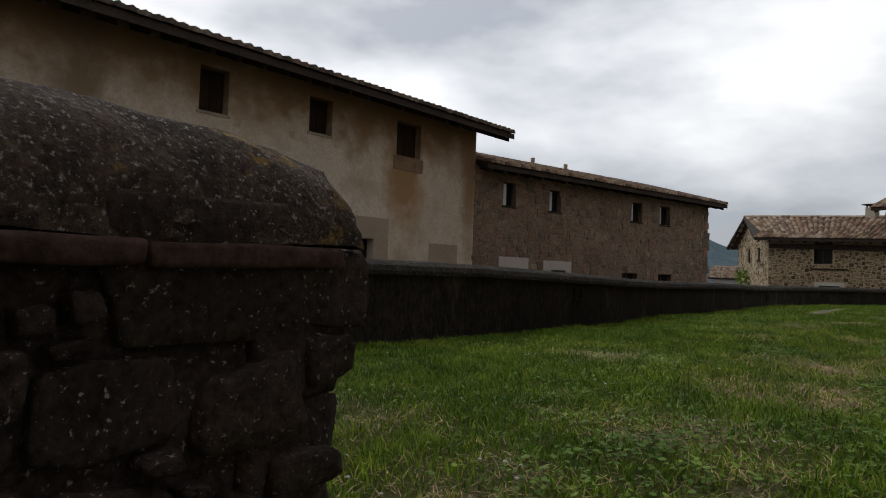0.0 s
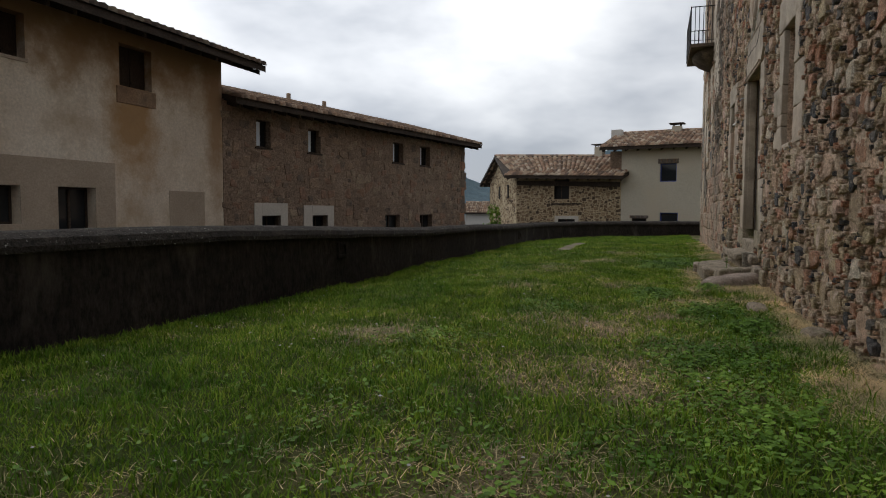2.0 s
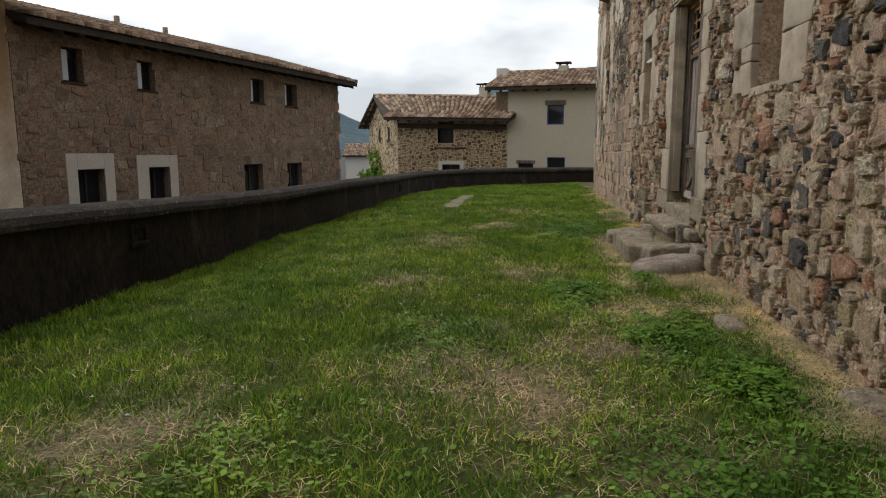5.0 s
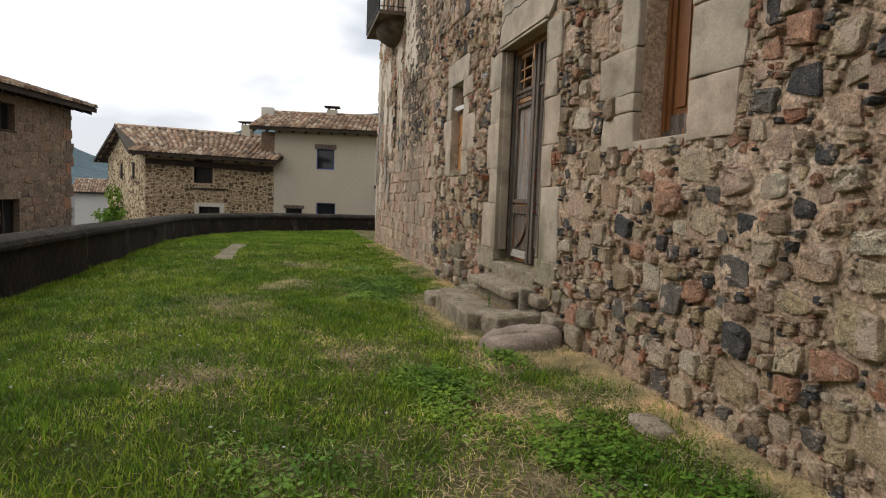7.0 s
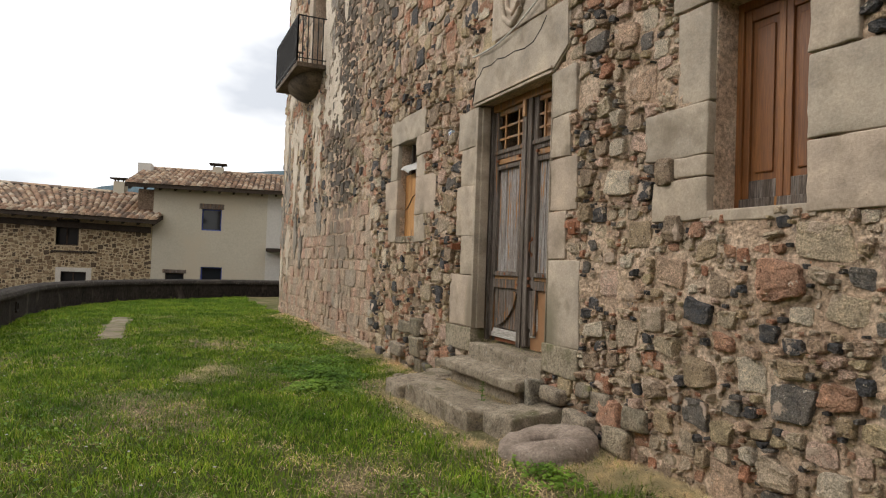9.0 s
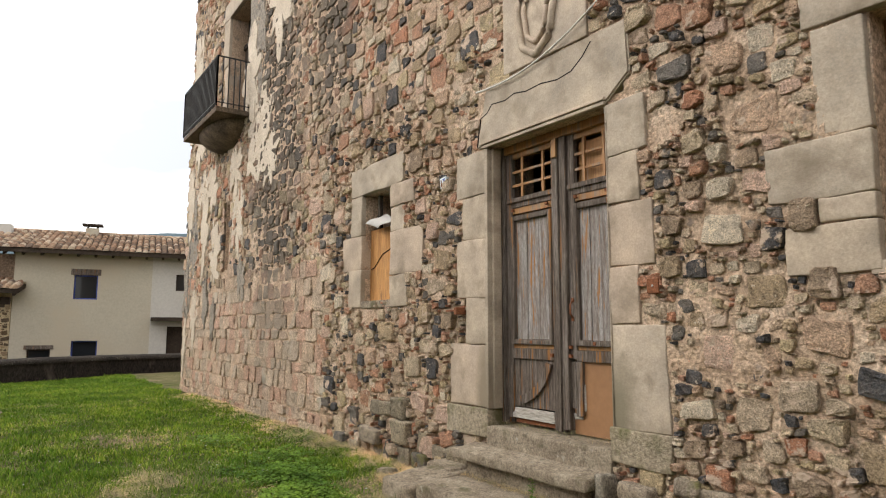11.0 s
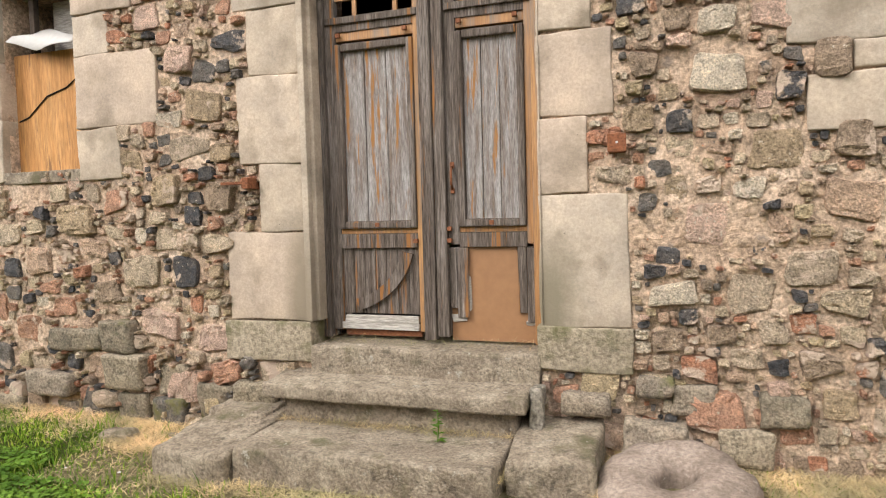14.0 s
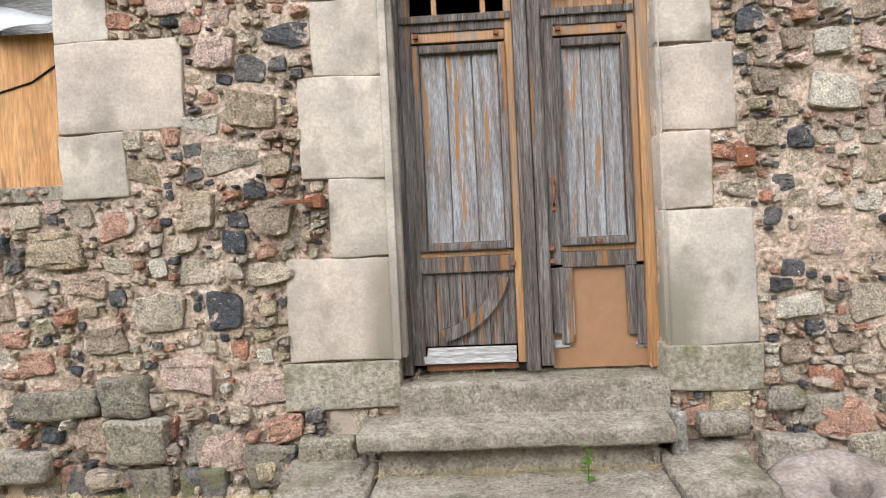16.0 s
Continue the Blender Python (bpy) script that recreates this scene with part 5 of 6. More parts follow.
bw = tagged(part_empty("window_2", None), "tall window closed by varnished wooden shutters", "window", kind="structure")
for a, b in ((2.565, 2.61), (3.235, 3.28)):
    box_part("window_frame", (a, b, 0.22, 0.32, 2.715, 4.12), M_SHUTTER, bw)
box_part("window_frame", (2.61, 3.235, 0.22, 0.32, 4.06, 4.12), M_SHUTTER, bw)
box_part("window_frame", (2.61, 3.235, 0.21, 0.32, 2.715, 2.80), M_OLDWOOD, bw)
for a, b in ((2.61, 2.92), (2.925, 3.235)):
    sh = part_empty("shutter", bw)
    box_part("stile", (a, a + 0.05, 0.24, 0.28, 2.80, 4.06), M_SHUTTER, sh)
    box_part("stile", (b - 0.05, b, 0.24, 0.28, 2.80, 4.06), M_SHUTTER, sh)
    for z0, z1 in ((2.80, 2.92), (3.98, 4.06)):
        box_part("rail", (a + 0.05, b - 0.05, 0.242, 0.28, z0, z1), M_OLDWOOD if z0 < 3 else M_SHUTTER, sh)
    box_part("panel", (a + 0.05, b - 0.05, 0.262, 0.275, 2.92, 3.98), M_SHUTTER, sh, bevel=0.0)
    box_part("raised_field", (a + 0.085, b - 0.085, 0.248, 0.262, 2.97, 3.93), M_SHUTTER, sh, bevel=0.01)
box_part("sill", (2.5, 3.34, -0.012, 0.24, 2.64, 2.717), M_DRESSED, bw, bevel=0.01)

bd = tagged(part_empty("door_1", None), "dark glazed balcony door behind an iron railing", "door", kind="structure")
box_part("door_leaf", (-9.35, -8.6, 0.34, 0.4, 6.62, 8.5), M_BEAM, bd)
box_part("door_leaf", (-10.1, -9.36, 0.34, 0.4, 6.62, 8.5), M_BEAM, bd)
box_part("transom_bar", (-10.1, -8.6, 0.3, 0.42, 8.5, 8.6), M_BEAM, bd)
box_part("pane", (-10.05, -8.65, 0.38, 0.39, 8.6, 9.2), M_GLASS, bd, bevel=0)
for xx in (-9.75, -9.35, -8.95):
    box_part("glazing_bar", (xx - 0.02, xx + 0.02, 0.34, 0.38, 8.6, 9.2), M_BEAM, bd)

# ---- balcony ----
M_BALC = surface("stained_balcony_stone", [(0.06, 0.045, 0.036), (0.12, 0.09, 0.065), (0.2, 0.15, 0.105)], 3, 30, 0.95, 0.6, 0.01, grain=0.4)
balcony = thing("balcony", "stone balcony slab on a corbel with black iron railing", "balcony", pose(0, 0, 0))
BX0, BX1, BY, BZ = -11.15, -8.5, -0.66, 6.6
box_part("slab", (BX0, BX1, BY, 0.05, BZ - 0.1, BZ), M_BALC, balcony, "stained stone balcony slab", bevel=0.012)
verts, faces, ring = [], [], 9
for j in range(7):
    t = j / 6
    half, out = 1.15 - 0.7 * t * t, 0.6 - 0.54 * t * t
    for i in range(ring):
        a = radians(180 * i / (ring - 1))
        verts.append((-9.83 - half * math.cos(a), 0.04 - out * math.sin(a) ** 0.6, BZ - 0.1 - 0.4 * t))
for j in range(6):
    faces += [(j * ring + i, j * ring + i + 1, (j + 1) * ring + i + 1, (j + 1) * ring + i) for i in range(ring - 1)]
faces.append(tuple(range(6 * ring, 7 * ring)))
mesh_object("corbel", verts, faces, M_BALC, balcony, "rounded stone corbel", smooth=True)
ztop = BZ + 1.02
rail_pts = [(BX0, 0.0), (BX0, BY), (BX1, BY), (BX1, 0.0)]
for (ax, ay), (bx, by) in zip(rail_pts, rail_pts[1:]):
    for zz, h in ((ztop, 0.025), (BZ + 0.09, 0.016)):
        bm = bmesh.new()
        add_box(bm, min(ax, bx) - 0.012, max(ax, bx) + 0.012, min(ay, by) - 0.012, max(ay, by) + 0.012, zz - h, zz, 0.003)
        part("rail", bm, M_IRON, balcony)
    n = int(math.hypot(bx - ax, by - ay) / 0.095)
    for i in range(n + 1):
        x, y = ax + (bx - ax) * i / n, ay + (by - ay) * i / n
        corner = i in (0, n)
        bm = bmesh.new()
        r = 0.015 if corner else 0.0105
        add_box(bm, x - r, x + r, y - r, y + r, BZ, ztop - 0.025, 0.002)
        part("baluster", bm, M_IRON, balcony)

# ---- small fixtures on the wall ----
br = thing("iron_bracket", "rusty square iron bracket beside the door", "bracket", pose(1.11, 0, 2.64))
box_part("plate", (-0.05, 0.05, -0.075, -0.065, -0.04, 0.06), M_RUST, br, bevel=0.003)
box_part("arm", (-0.045, 0.045, -0.07, 0.05, -0.045, -0.03), M_RUST, br, bevel=0.003)
box_part("nail", (-0.006, 0.006, -0.082, -0.074, 0.005, 0.017), M_PAPER, br, bevel=0.002)
br = thing("iron_bracket", "flat rusty iron hook beside the door", "bracket", pose(-1.27, 0, 2.52))
box_part("plate", (-0.01, 0.035, -0.12, 0.05, -0.035, 0.035), M_RUST, br, bevel=0.003)
box_part("arm", (-0.2, 0.0, -0.09, -0.06, -0.005, 0.014), M_RUST, br, bevel=0.003)
M_TILEWHITE = surface("glazed_white", [(0.5, 0.56, 0.6), (0.6, 0.65, 0.68)], 3, 30, 0.25, 0.1, 0.001, grain=0.06)
tl = thing("number_tile", "small white and blue glazed house number tile", "tile", pose(-1.59, 0, 3.89, 0, -8, 0))
box_part("plate", (-0.055, 0.055, -0.045, 0.03, -0.06, 0.06), M_TILEWHITE, tl, bevel=0.006)
for k, (a, b, c, d) in enumerate(((-0.035, -0.022, -0.04, 0.04), (0.0, 0.04, 0.028, 0.04), (0.02, 0.032, -0.04, 0.028))):
    box_part("numeral", (a, b, -0.049, -0.044, c, d), M_BLUE if k else M_RUST, tl, bevel=0)

M_WALLPLASTER = surface("pale_wall_plaster", [(0.46, 0.38, 0.29), (0.62, 0.54, 0.44)], 3, 35, 0.95, 0.6, 0.012, grain=0.3)
M_WALLGREY = surface("grey_weathered_plaster", [(0.22, 0.19, 0.16), (0.32, 0.28, 0.23)], 3, 25, 0.95, 0.8, 0.02, grain=0.5)
# ---- rubble of the main wall ----
BLOCK = DRESSED + PLINTHS + QUOINS + OPEN + [(-1.0, 0.93, 4.1, 4.75), (-0.58, 0.5, 4.7, 6.1), (-0.98, 0.66, 0.6, 1.46)]
BLOCK = [(a - 0.01, b + 0.01, c - 0.01, d + 0.01) for a, b, c, d in BLOCK]
ASH = (WALL_L, -4.9, 0.55, 3.5)


def in_ashlar(x, z):
    return x < -4.7 + 0.5 * noise.noise(Vector((0, z * 1.5, 3))) and z < 3.3 + 0.5 * noise.noise(Vector((x * 0.8, 0, 5)))


KEEP_CLEAR = OPEN + [(a + 0.06, b - 0.06, c + 0.06, d - 0.06) for a, b, c, d in DRESSED]
rng = random.Random(12)
near_pts, near_grid, cell = scatter(-4.6, 7.4, 0.55, 5.2, [(0.135, 0.185, 5), (0.10, 0.135, 10), (0.07, 0.10, 55), (0.042, 0.065, 170), (0.02, 0.036, 420), (0.012, 0.018, 450)], BLOCK, 5)
far_pts, far_grid, _ = scatter(WALL_L + 0.05, 7.4, 0.55, 11.9, [(0.11, 0.17, 14), (0.07, 0.11, 70), (0.04, 0.065, 160), (0.02, 0.035, 160)],
                               BLOCK + [(-4.55, 7.4, 0.5, 5.15)], 6)
pieces, single = [], []
for pts, grid in ((near_pts, near_grid), (far_pts, far_grid)):
    for p in pts:
        if in_ashlar(p[0], p[1]):
            continue
        poly = stone_outline(p, grid, cell, 0.0035 + 0.042 * p[2], rng)
        if len(poly) < 5 or any(u0 < x < u1 and z0 < z < z1 for x, z in poly for u0, u1, z0, z1 in KEEP_CLEAR):
            continue
        proud = (0.010 + 0.046 * rng.random() ** 1.5 if grid is near_grid else 0.008 + 0.022 * rng.random() ** 1.5) + (0.05 * rng.random() if p[1] < 1.35 and -3.6 < p[0] < -1.2 else 0)
        v, f, c = stone_mesh(poly, proud, rng)
        if grid is near_grid and -3.4 < c[0] < 2.7 and 0.7 < c[1] < 3.3 and p[2] > 0.06:
            single.append((math.hypot(c[0], c[1] - 2), v, f, c))
        else:
            pieces.append((v, f))


def mortar_face(x0, x1, z0, z1, step, holes, kept):
    """The uneven mortar between the stones: raked out in places, smeared flush in others."""
    xs, zs = np.arange(x0, x1 + step * 0.5, step), np.arange(z0, z1 + step * 0.5, step)
    verts = []
    for x in xs:
        for z in zs:
            y = 0.004 + 0.026 * noise.noise(Vector((x * 1.1, z * 1.1, 1))) + 0.016 * noise.noise(Vector((x * 6, z * 7, 2))) + 0.010 * noise.noise(Vector((x * 21, z * 24, 3)))
            verts.append((x, min(y, 0.04), z))
    nz = len(zs)
    faces = []
    for i in range(len(xs) - 1):
        for j in range(nz - 1):
            x, z = xs[i] + step / 2, zs[j] + step / 2
            if any(a < x < b and c < z < d for a, b, c, d in holes) or any(a < x < b and c < z < d for a, b, c, d in kept):
                continue
            faces.append((i * nz + j, (i + 1) * nz + j, (i + 1) * nz + j + 1, i * nz + j + 1))
    ob = mesh_object("mortar", verts, faces, M_MORTAR, house_wall, "crumbling pale lime mortar in the joints")
    ob["kind"] = "stuff"


HOLES = [(a - step, b + step, c - step, d + step) for (a, b, c, d), step in ((o, 0.03) for o in OPEN)]
CORES = [(a + 0.03, b - 0.03, c + 0.03, d - 0.03) for a, b, c, d in DRESSED + PLINTHS + QUOINS + [(-0.9, 0.88, 4.15, 4.7), (-0.58, 0.5, 4.75, 6.1)]]
mortar_face(-4.6, 7.4, 0.5, 5.2, 0.027, HOLES, CORES)
mortar_face(WALL_L, -4.6, 0.5, 11.9, 0.06, HOLES, CORES)
mortar_face(-4.6, 7.4, 5.2, 11.9, 0.06, HOLES, CORES)
single.sort(key=lambda s: s[0])
for _, v, f, c in single[300:]:
    pieces.append((v, f))
o = join_pieces("rubble", pieces, M_RUBBLE_I, house_wall, smooth=False)
o["label"] = "mixed tan, red and black rubble stones"

# squared courses at the far end of the wall
pieces = []
z = 0.55
while z < 3.9:
    h = rng.uniform(0.15, 0.30)
    x = WALL_L + 0.02
    while x < -4.0:
        w = rng.uniform(0.16, 0.46)
        if in_ashlar(x + w / 2, z + h / 2) and x + w < -4.2 and not (SLIT[0] - 0.02 < x + w and x < SLIT[1] + 0.02 and z + h > SLIT[2]):
            j = 0.008
            poly = [(x + j, z + j), (x + w - j, z + j), (x + w - j, z + h - j), (x + j, z + h - j)]
            poly = [(a + rng.uniform(-0.03, 0.03), b + rng.uniform(-0.026, 0.026)) for a, b in poly]
            soft = []
            for (ax, az), (bx, bz) in zip(poly, poly[1:] + poly[:1]):
                soft += [(ax * 0.88 + bx * 0.12, az * 0.88 + bz * 0.12), (ax * 0.12 + bx * 0.88, az * 0.12 + bz * 0.88)]
            v, f, c = stone_mesh(soft, rng.uniform(0.004, 0.025), rng)
            pieces.append((v, f))
        x += w
    z += h
o = join_pieces("squared_rubble", pieces, M_ASHLAR_I, house_wall, smooth=False)
o["label"] = "reddish squared stones in rough courses"
box_part("niche_back", (SLIT[0], SLIT[1], 0.3, 0.36, SLIT[2], SLIT[3]), M_MORTAR, house_wall)


def plaster_patch(x, z, rx, rz, seed, material, proud=0.028):
    n, verts = 44, [(x, -proud, z)]
    for ring, yy in ((0.55, -proud), (0.95, -proud), (1.0, 0.01)):
        for i in range(n):
            a = 2 * math.pi * i / n
            r = ring * max(0.25, 1 + 0.8 * noise.noise(Vector((math.cos(a) * 2.2, math.sin(a) * 2.2, seed))) + 0.45 * noise.noise(Vector((math.cos(a) * 6, math.sin(a) * 6, seed))))
            verts.append((x + rx * r * math.cos(a), yy, z + rz * r * math.sin(a)))
    faces = [(0, 1 + (i + 1) % n, 1 + i) for i in range(n)]
    for k in range(2):
        faces += [(1 + k * n + i, 1 + k * n + (i + 1) % n, 1 + (k + 1) * n + (i + 1) % n, 1 + (k + 1) * n + i) for i in range(n)]
    return mesh_object("plaster_patch", verts, [tuple(reversed(f)) for f in faces], material, house_wall, "remnant of pale wall plaster")


for k, (x, z, rx, rz) in enumerate(((-12.6, 4.4, 0.5, 1.2), (-11.8, 5.6, 0.5, 0.5), (-9.0, 4.6, 0.35, 0.8), (-7.9, 6.2, 0.6, 1.0), (-8.1, 8.2, 0.45, 1.4), (-10.6, 3.9, 0.4, 0.6), (-7.2, 5.4, 0.4, 0.5), (-12.2, 2.6, 0.3, 0.6), (-8.6, 3.3, 0.25, 0.4), (-6.9, 8.3, 0.5, 0.9), (-12.7, 8.5, 0.4, 1.2), (-12.9, 5.6, 0.35, 0.9), (-13.0, 3.2, 0.25, 0.9), (-11.5, 4.6, 0.3, 0.9), (-10.9, 5.5, 0.35, 0.5), (-12.2, 6.9, 0.5, 0.7), (-11.2, 2.9, 0.2, 0.5), (-9.2, 5.6, 0.4, 0.45), (-8.4, 7.3, 0.5, 0.9), (-12.95, 1.9, 0.2, 0.6), (-10.5, 2.5, 0.15, 0.4))):
    plaster_patch(x, z, rx, rz, k * 3.7, M_WALLPLASTER if k % 4 else M_WALLGREY, 0.018 + 0.0012 * k)

# ---- details of the houses across the street ----
# plastered house: carved porch, cement patches, cracked corner
po = part_empty("porch_surround", plaster, "carved stone doorway surround under a projecting hood")
box_part("jamb", (-9.62, -9.32, -0.06, 0.3, 0.4, 3.3), M_DRESSED, po, bevel=0.02)
box_part("jamb", (-8.11, -7.74, -0.06, 0.3, 0.4, 3.3), M_DRESSED, po, bevel=0.02)
box_part("lintel", (-9.62, -7.74, -0.05, 0.3, 3.3, 3.52), M_DRESSED, po, bevel=0.02)
box_part("tympanum", (-9.32, -8.11, 0.0, 0.28, 2.57, 3.3), M_REDDRESSED, po, bevel=0.01)
box_part("hood", (-9.75, -7.66, -0.16, 0.0, 3.56, 3.63), M_WHITE_FRAME, po, bevel=0.015)
box_part("hood_return", (-7.72, -7.66, -0.09, 0.0, 2.3, 3.56), M_WHITE_FRAME, po, bevel=0.012)


def carved_drapery(u0, u1, z1):
    """A hanging cloth carved in stone: gathered to a point in the middle, in folds to both sides."""
    cols, rows, mid = 48, 8, (u0 + u1) / 2
    verts, faces = [], []
    for i in range(cols + 1):
        u = u0 + (u1 - u0) * i / cols
        d = abs(u - mid) / ((u1 - u0) / 2)
        low = z1 - 0.12 - 0.34 * math.sin(min(d * 1.25, 1) * math.pi * 0.62) ** 1.2 - 0.06 * abs(math.sin(d * 9))
        for j in range(rows + 1):
            t = j / rows
            fold = 0.035 * math.sin(d * 21 + t * 2.6) * t + 0.05 * math.sin(t * math.pi * 0.8)
            verts.append((u, -0.075 - fold, z1 + (low - z1) * t))
    for i in range(cols):
        faces += [(i * (rows + 1) + j, i * (rows + 1) + j + 1, (i + 1) * (rows + 1) + j + 1, (i + 1) * (rows + 1) + j) for j in range(rows)]
    ob = mesh_object("carved_drapery", verts, faces, M_REDDRESSED, po, "drapery carved in weathered stone", smooth=True)
    thick = ob.modifiers.new("thick", "SOLIDIFY")
    thick.thickness, thick.offset = 0.07, 0


carved_drapery(-9.58, -7.78, 3.42)
shield = [(-0.17, 0.2), (0.17, 0.2), (0.18, -0.02), (0.12, -0.17), (0, -0.26), (-0.12, -0.17), (-0.18, -0.02)]
bm = bmesh.new()
f = bm.faces.new([bm.verts.new((-7.94 + x, -0.1, 2.44 + z)) for x, z in shield])
r = bmesh.ops.extrude_face_region(bm, geom=[f])
bmesh.ops.translate(bm, vec=(0, 0.08, 0), verts=[q for q in r["geom"] if isinstance(q, bmesh.types.BMVert)])
bmesh.ops.recalc_face_normals(bm, faces=bm.faces)
bmesh.ops.bevel(bm, geom=list(bm.edges), offset=0.02, segments=2, affect="EDGES")
part("carved_shield", bm, M_DRESSED, po, "stone shield with a cross")
box_part("shield_cross", (-7.965, -7.915, -0.125, -0.095, 2.24, 2.6), M_DRESSED, po, bevel=0.012)
box_part("shield_cross", (-8.07, -7.81, -0.122, -0.097, 2.42, 2.47), M_DRESSED, po, bevel=0.012)
box_part("green_blind", (-9.3, -8.13, 0.2, 0.24, 1.86, 2.56), M_GREEN, plaster, "dark green rolled door blind", bevel=0.015)
box_part("blind_roll", (-9.3, -8.13, 0.17, 0.25, 1.78, 1.86), M_GREEN, plaster, "", bevel=0.035)


def flush_patch(parent, u0, u1, z0, z1, material, holes=(), proud=0.006, label=""):
    ob = wall_mesh("cement_patch", u0, u1, z0, z1, 0.02, [(*h, 0) for h in holes], material, parent)
    ob.location.y = -proud
    ob["label"] = label
    return ob


flush_patch(plaster, -7.15, -3.85, 0.2, 2.96, M_PATCH, [P_OPEN[4], P_OPEN[5]], label="smooth grey cement patch")
flush_patch(plaster, -2.13, -0.8, 0.2, 2.38, M_PATCH, label="smooth grey cement patch")

def wall_stones(parent, u0, u1, z0, z1, blocked, material, seed, sizes, proud=(0.004, 0.014), keep=1.0, gable=None):
    rng = random.Random(seed)
    pts, grid, c = scatter(u0, u1, z0, z1, sizes, blocked, seed)
    out = []
    for p in pts:
        if rng.random() > keep or (gable and not gable(p[0], p[1])):
            continue
        poly = stone_outline(p, grid, c, 0.012, rng)
        if len(poly) >= 5:
            v, f, _ = stone_mesh(poly, rng.uniform(*proud), rng)
            out.append((v, f))
    return out


sh_block = [(a - 0.05, b + 0.05, c - 0.05, d + 0.05) for a, b, c, d in S_OPEN] + [(1.15, 2.62, 0.3, 2.13), (3.33, 4.95, 0.3, 2.08)]
o = join_pieces("rubble", wall_stones(stone_house, 0.1, S_END, 0.2, 4.95, sh_block, None, 31, [(0.12, 0.2, 10), (0.06, 0.11, 40)], keep=0.75), M_BROWN_I, stone_house)
for k in range(12):
    zz = 0.2 + 0.4 * k
    if zz < 4.7:
        box_part("quoin", (S_END - (0.45 if k % 2 else 0.3), S_END + 0.012, -0.015, 0.3, zz, zz + 0.385), M_QUOIN if k % 3 == 0 else M_BROWN_I, stone_house, bevel=0.01)
rh_block = [(a - 0.1, b + 0.1, c - 0.05, d + 0.05) for a, b, c, d in R_OPEN] + [(-6.6, 0, 3.4, 4), (-4.05, -2.45, 0.2, 1.65)]
o = join_pieces("rubble", wall_stones(rubble_house, -6.5, -0.1, 0.4, 3.45, rh_block, None, 41, [(0.08, 0.12, 20), (0.045, 0.07, 90), (0.03, 0.04, 120)], (0.008, 0.022)), M_FARSTONE_I, rubble_house)

# gable side of the far rubble house: stones laid on the skewed side wall
g0, g1 = Vector((-6.6, 0, 0)), Vector((-6.6 + SKEW * -6.6 * BACK_Y, BACK_Y, 0))
along = (g1 - g0).normalized()
glen = (g1 - g0).length
rel = RIDGE_Y / BACK_Y * glen
gs = wall_stones(rubble_house, 0.1, glen - 0.1, 0.4, 5.6, [(glen * 0.23, glen * 0.28, 2.6, 3.6), (glen * 0.55, glen * 0.6, 2.4, 3.5)], None, 43, [(0.075, 0.11, 14), (0.045, 0.07, 70)], (0.006, 0.018), keep=0.7,
                 gable=lambda u, z: z < 3.8 + (RIDGE_Z - 3.95) * (1 - abs(u - rel) / rel))
gs = [([tuple(g0 + along * (glen - x) + Vector((along.y, -along.x, 0)) * -(-y) * 1.0 + Vector((0, 0, z))) for x, y, z in v], f) for v, f in gs]
o = join_pieces("gable_rubble", gs, M_FARSTONE_I, rubble_house)
for u in (0.25, 0.57):
    c = g0 + along * glen * u
    m = Matrix.Translation((c.x, c.y, 0)) @ Matrix.Rotation(math.atan2(along.y, along.x), 4, "Z")
    box_part("slit_window", (-0.17, 0.17, -0.02, 0.05, 2.7, 3.55), M_DARK, rubble_house, "narrow dark window slit", bevel=0.0, m=m)
    box_part("slit_window", (-0.17, 0.17, -0.05, 0.02, 2.7, 3.55), M_DARK, rubble_house, "", bevel=0.0, m=m)


def chimney(parent, u, y, z0, z1, w, material, cap=True):
    ch = part_empty("chimney", parent, "rendered chimney with a flat cap")
    box_part("stack", (u - w, u + w, y - w, y + w, z0, z1), material, ch, bevel=0.02)
    if cap:
        for a in (-1, 1):
            for b in (-1, 1):
                box_part("cap_leg", (u + a * w * 0.75 - 0.03, u + a * w * 0.75 + 0.03, y + b * w * 0.75 - 0.03, y + b * w * 0.75 + 0.03, z1, z1 + 0.12), M_BEAM, ch, bevel=0)
        box_part("cap", (u - w * 1.6, u + w * 1.6, y - w * 1.4, y + w * 1.4, z1 + 0.12, z1 + 0.18), M_BEAM, ch, bevel=0.01)
    return ch


chimney(cream, 2.35, 3.6, 6.2, 6.84, 0.26, M_CREAM)
chimney(cream, -0.95, 2.9, 5.6, 6.72, 0.3, M_GREYRENDER, False)
chimney(rubble_house, -2.75, 3.7, 4.8, 5.86, 0.26, M_CREAM)
for u in (0.5, 3.2, 7.0, 9.2):
    box_part("ridge_finial", (u - 0.07, u + 0.07, 3.93, 4.07, 6.3, 6.6), M_OLDTILE_I, stone_house, bevel=0.03)

# far white house with a red roof, seen through the gap, and the bush beside it
fh = thing("far_white_house", "far white house with a red tile roof", "house", facade_matrix((-66, -17.5), 100))
wall_mesh("wall", -6, 8, -2.2, 1.6, 0.3, [(0.5, 1.3, 0.1, 1.0)], M_GREYRENDER, fh)
window(fh, (0.5, 1.3, 0.1, 1.0), 0.12, mull=False)
closed_shell(fh, -6, 8, 7, -2.2, 1.6, M_GREYRENDER)
pitched_roof(fh, -6.3, 8.3, -0.4, 1.6, 3.5, 2.9, 7.4, 1.6, M_TILE_I, 51, rafters=False)


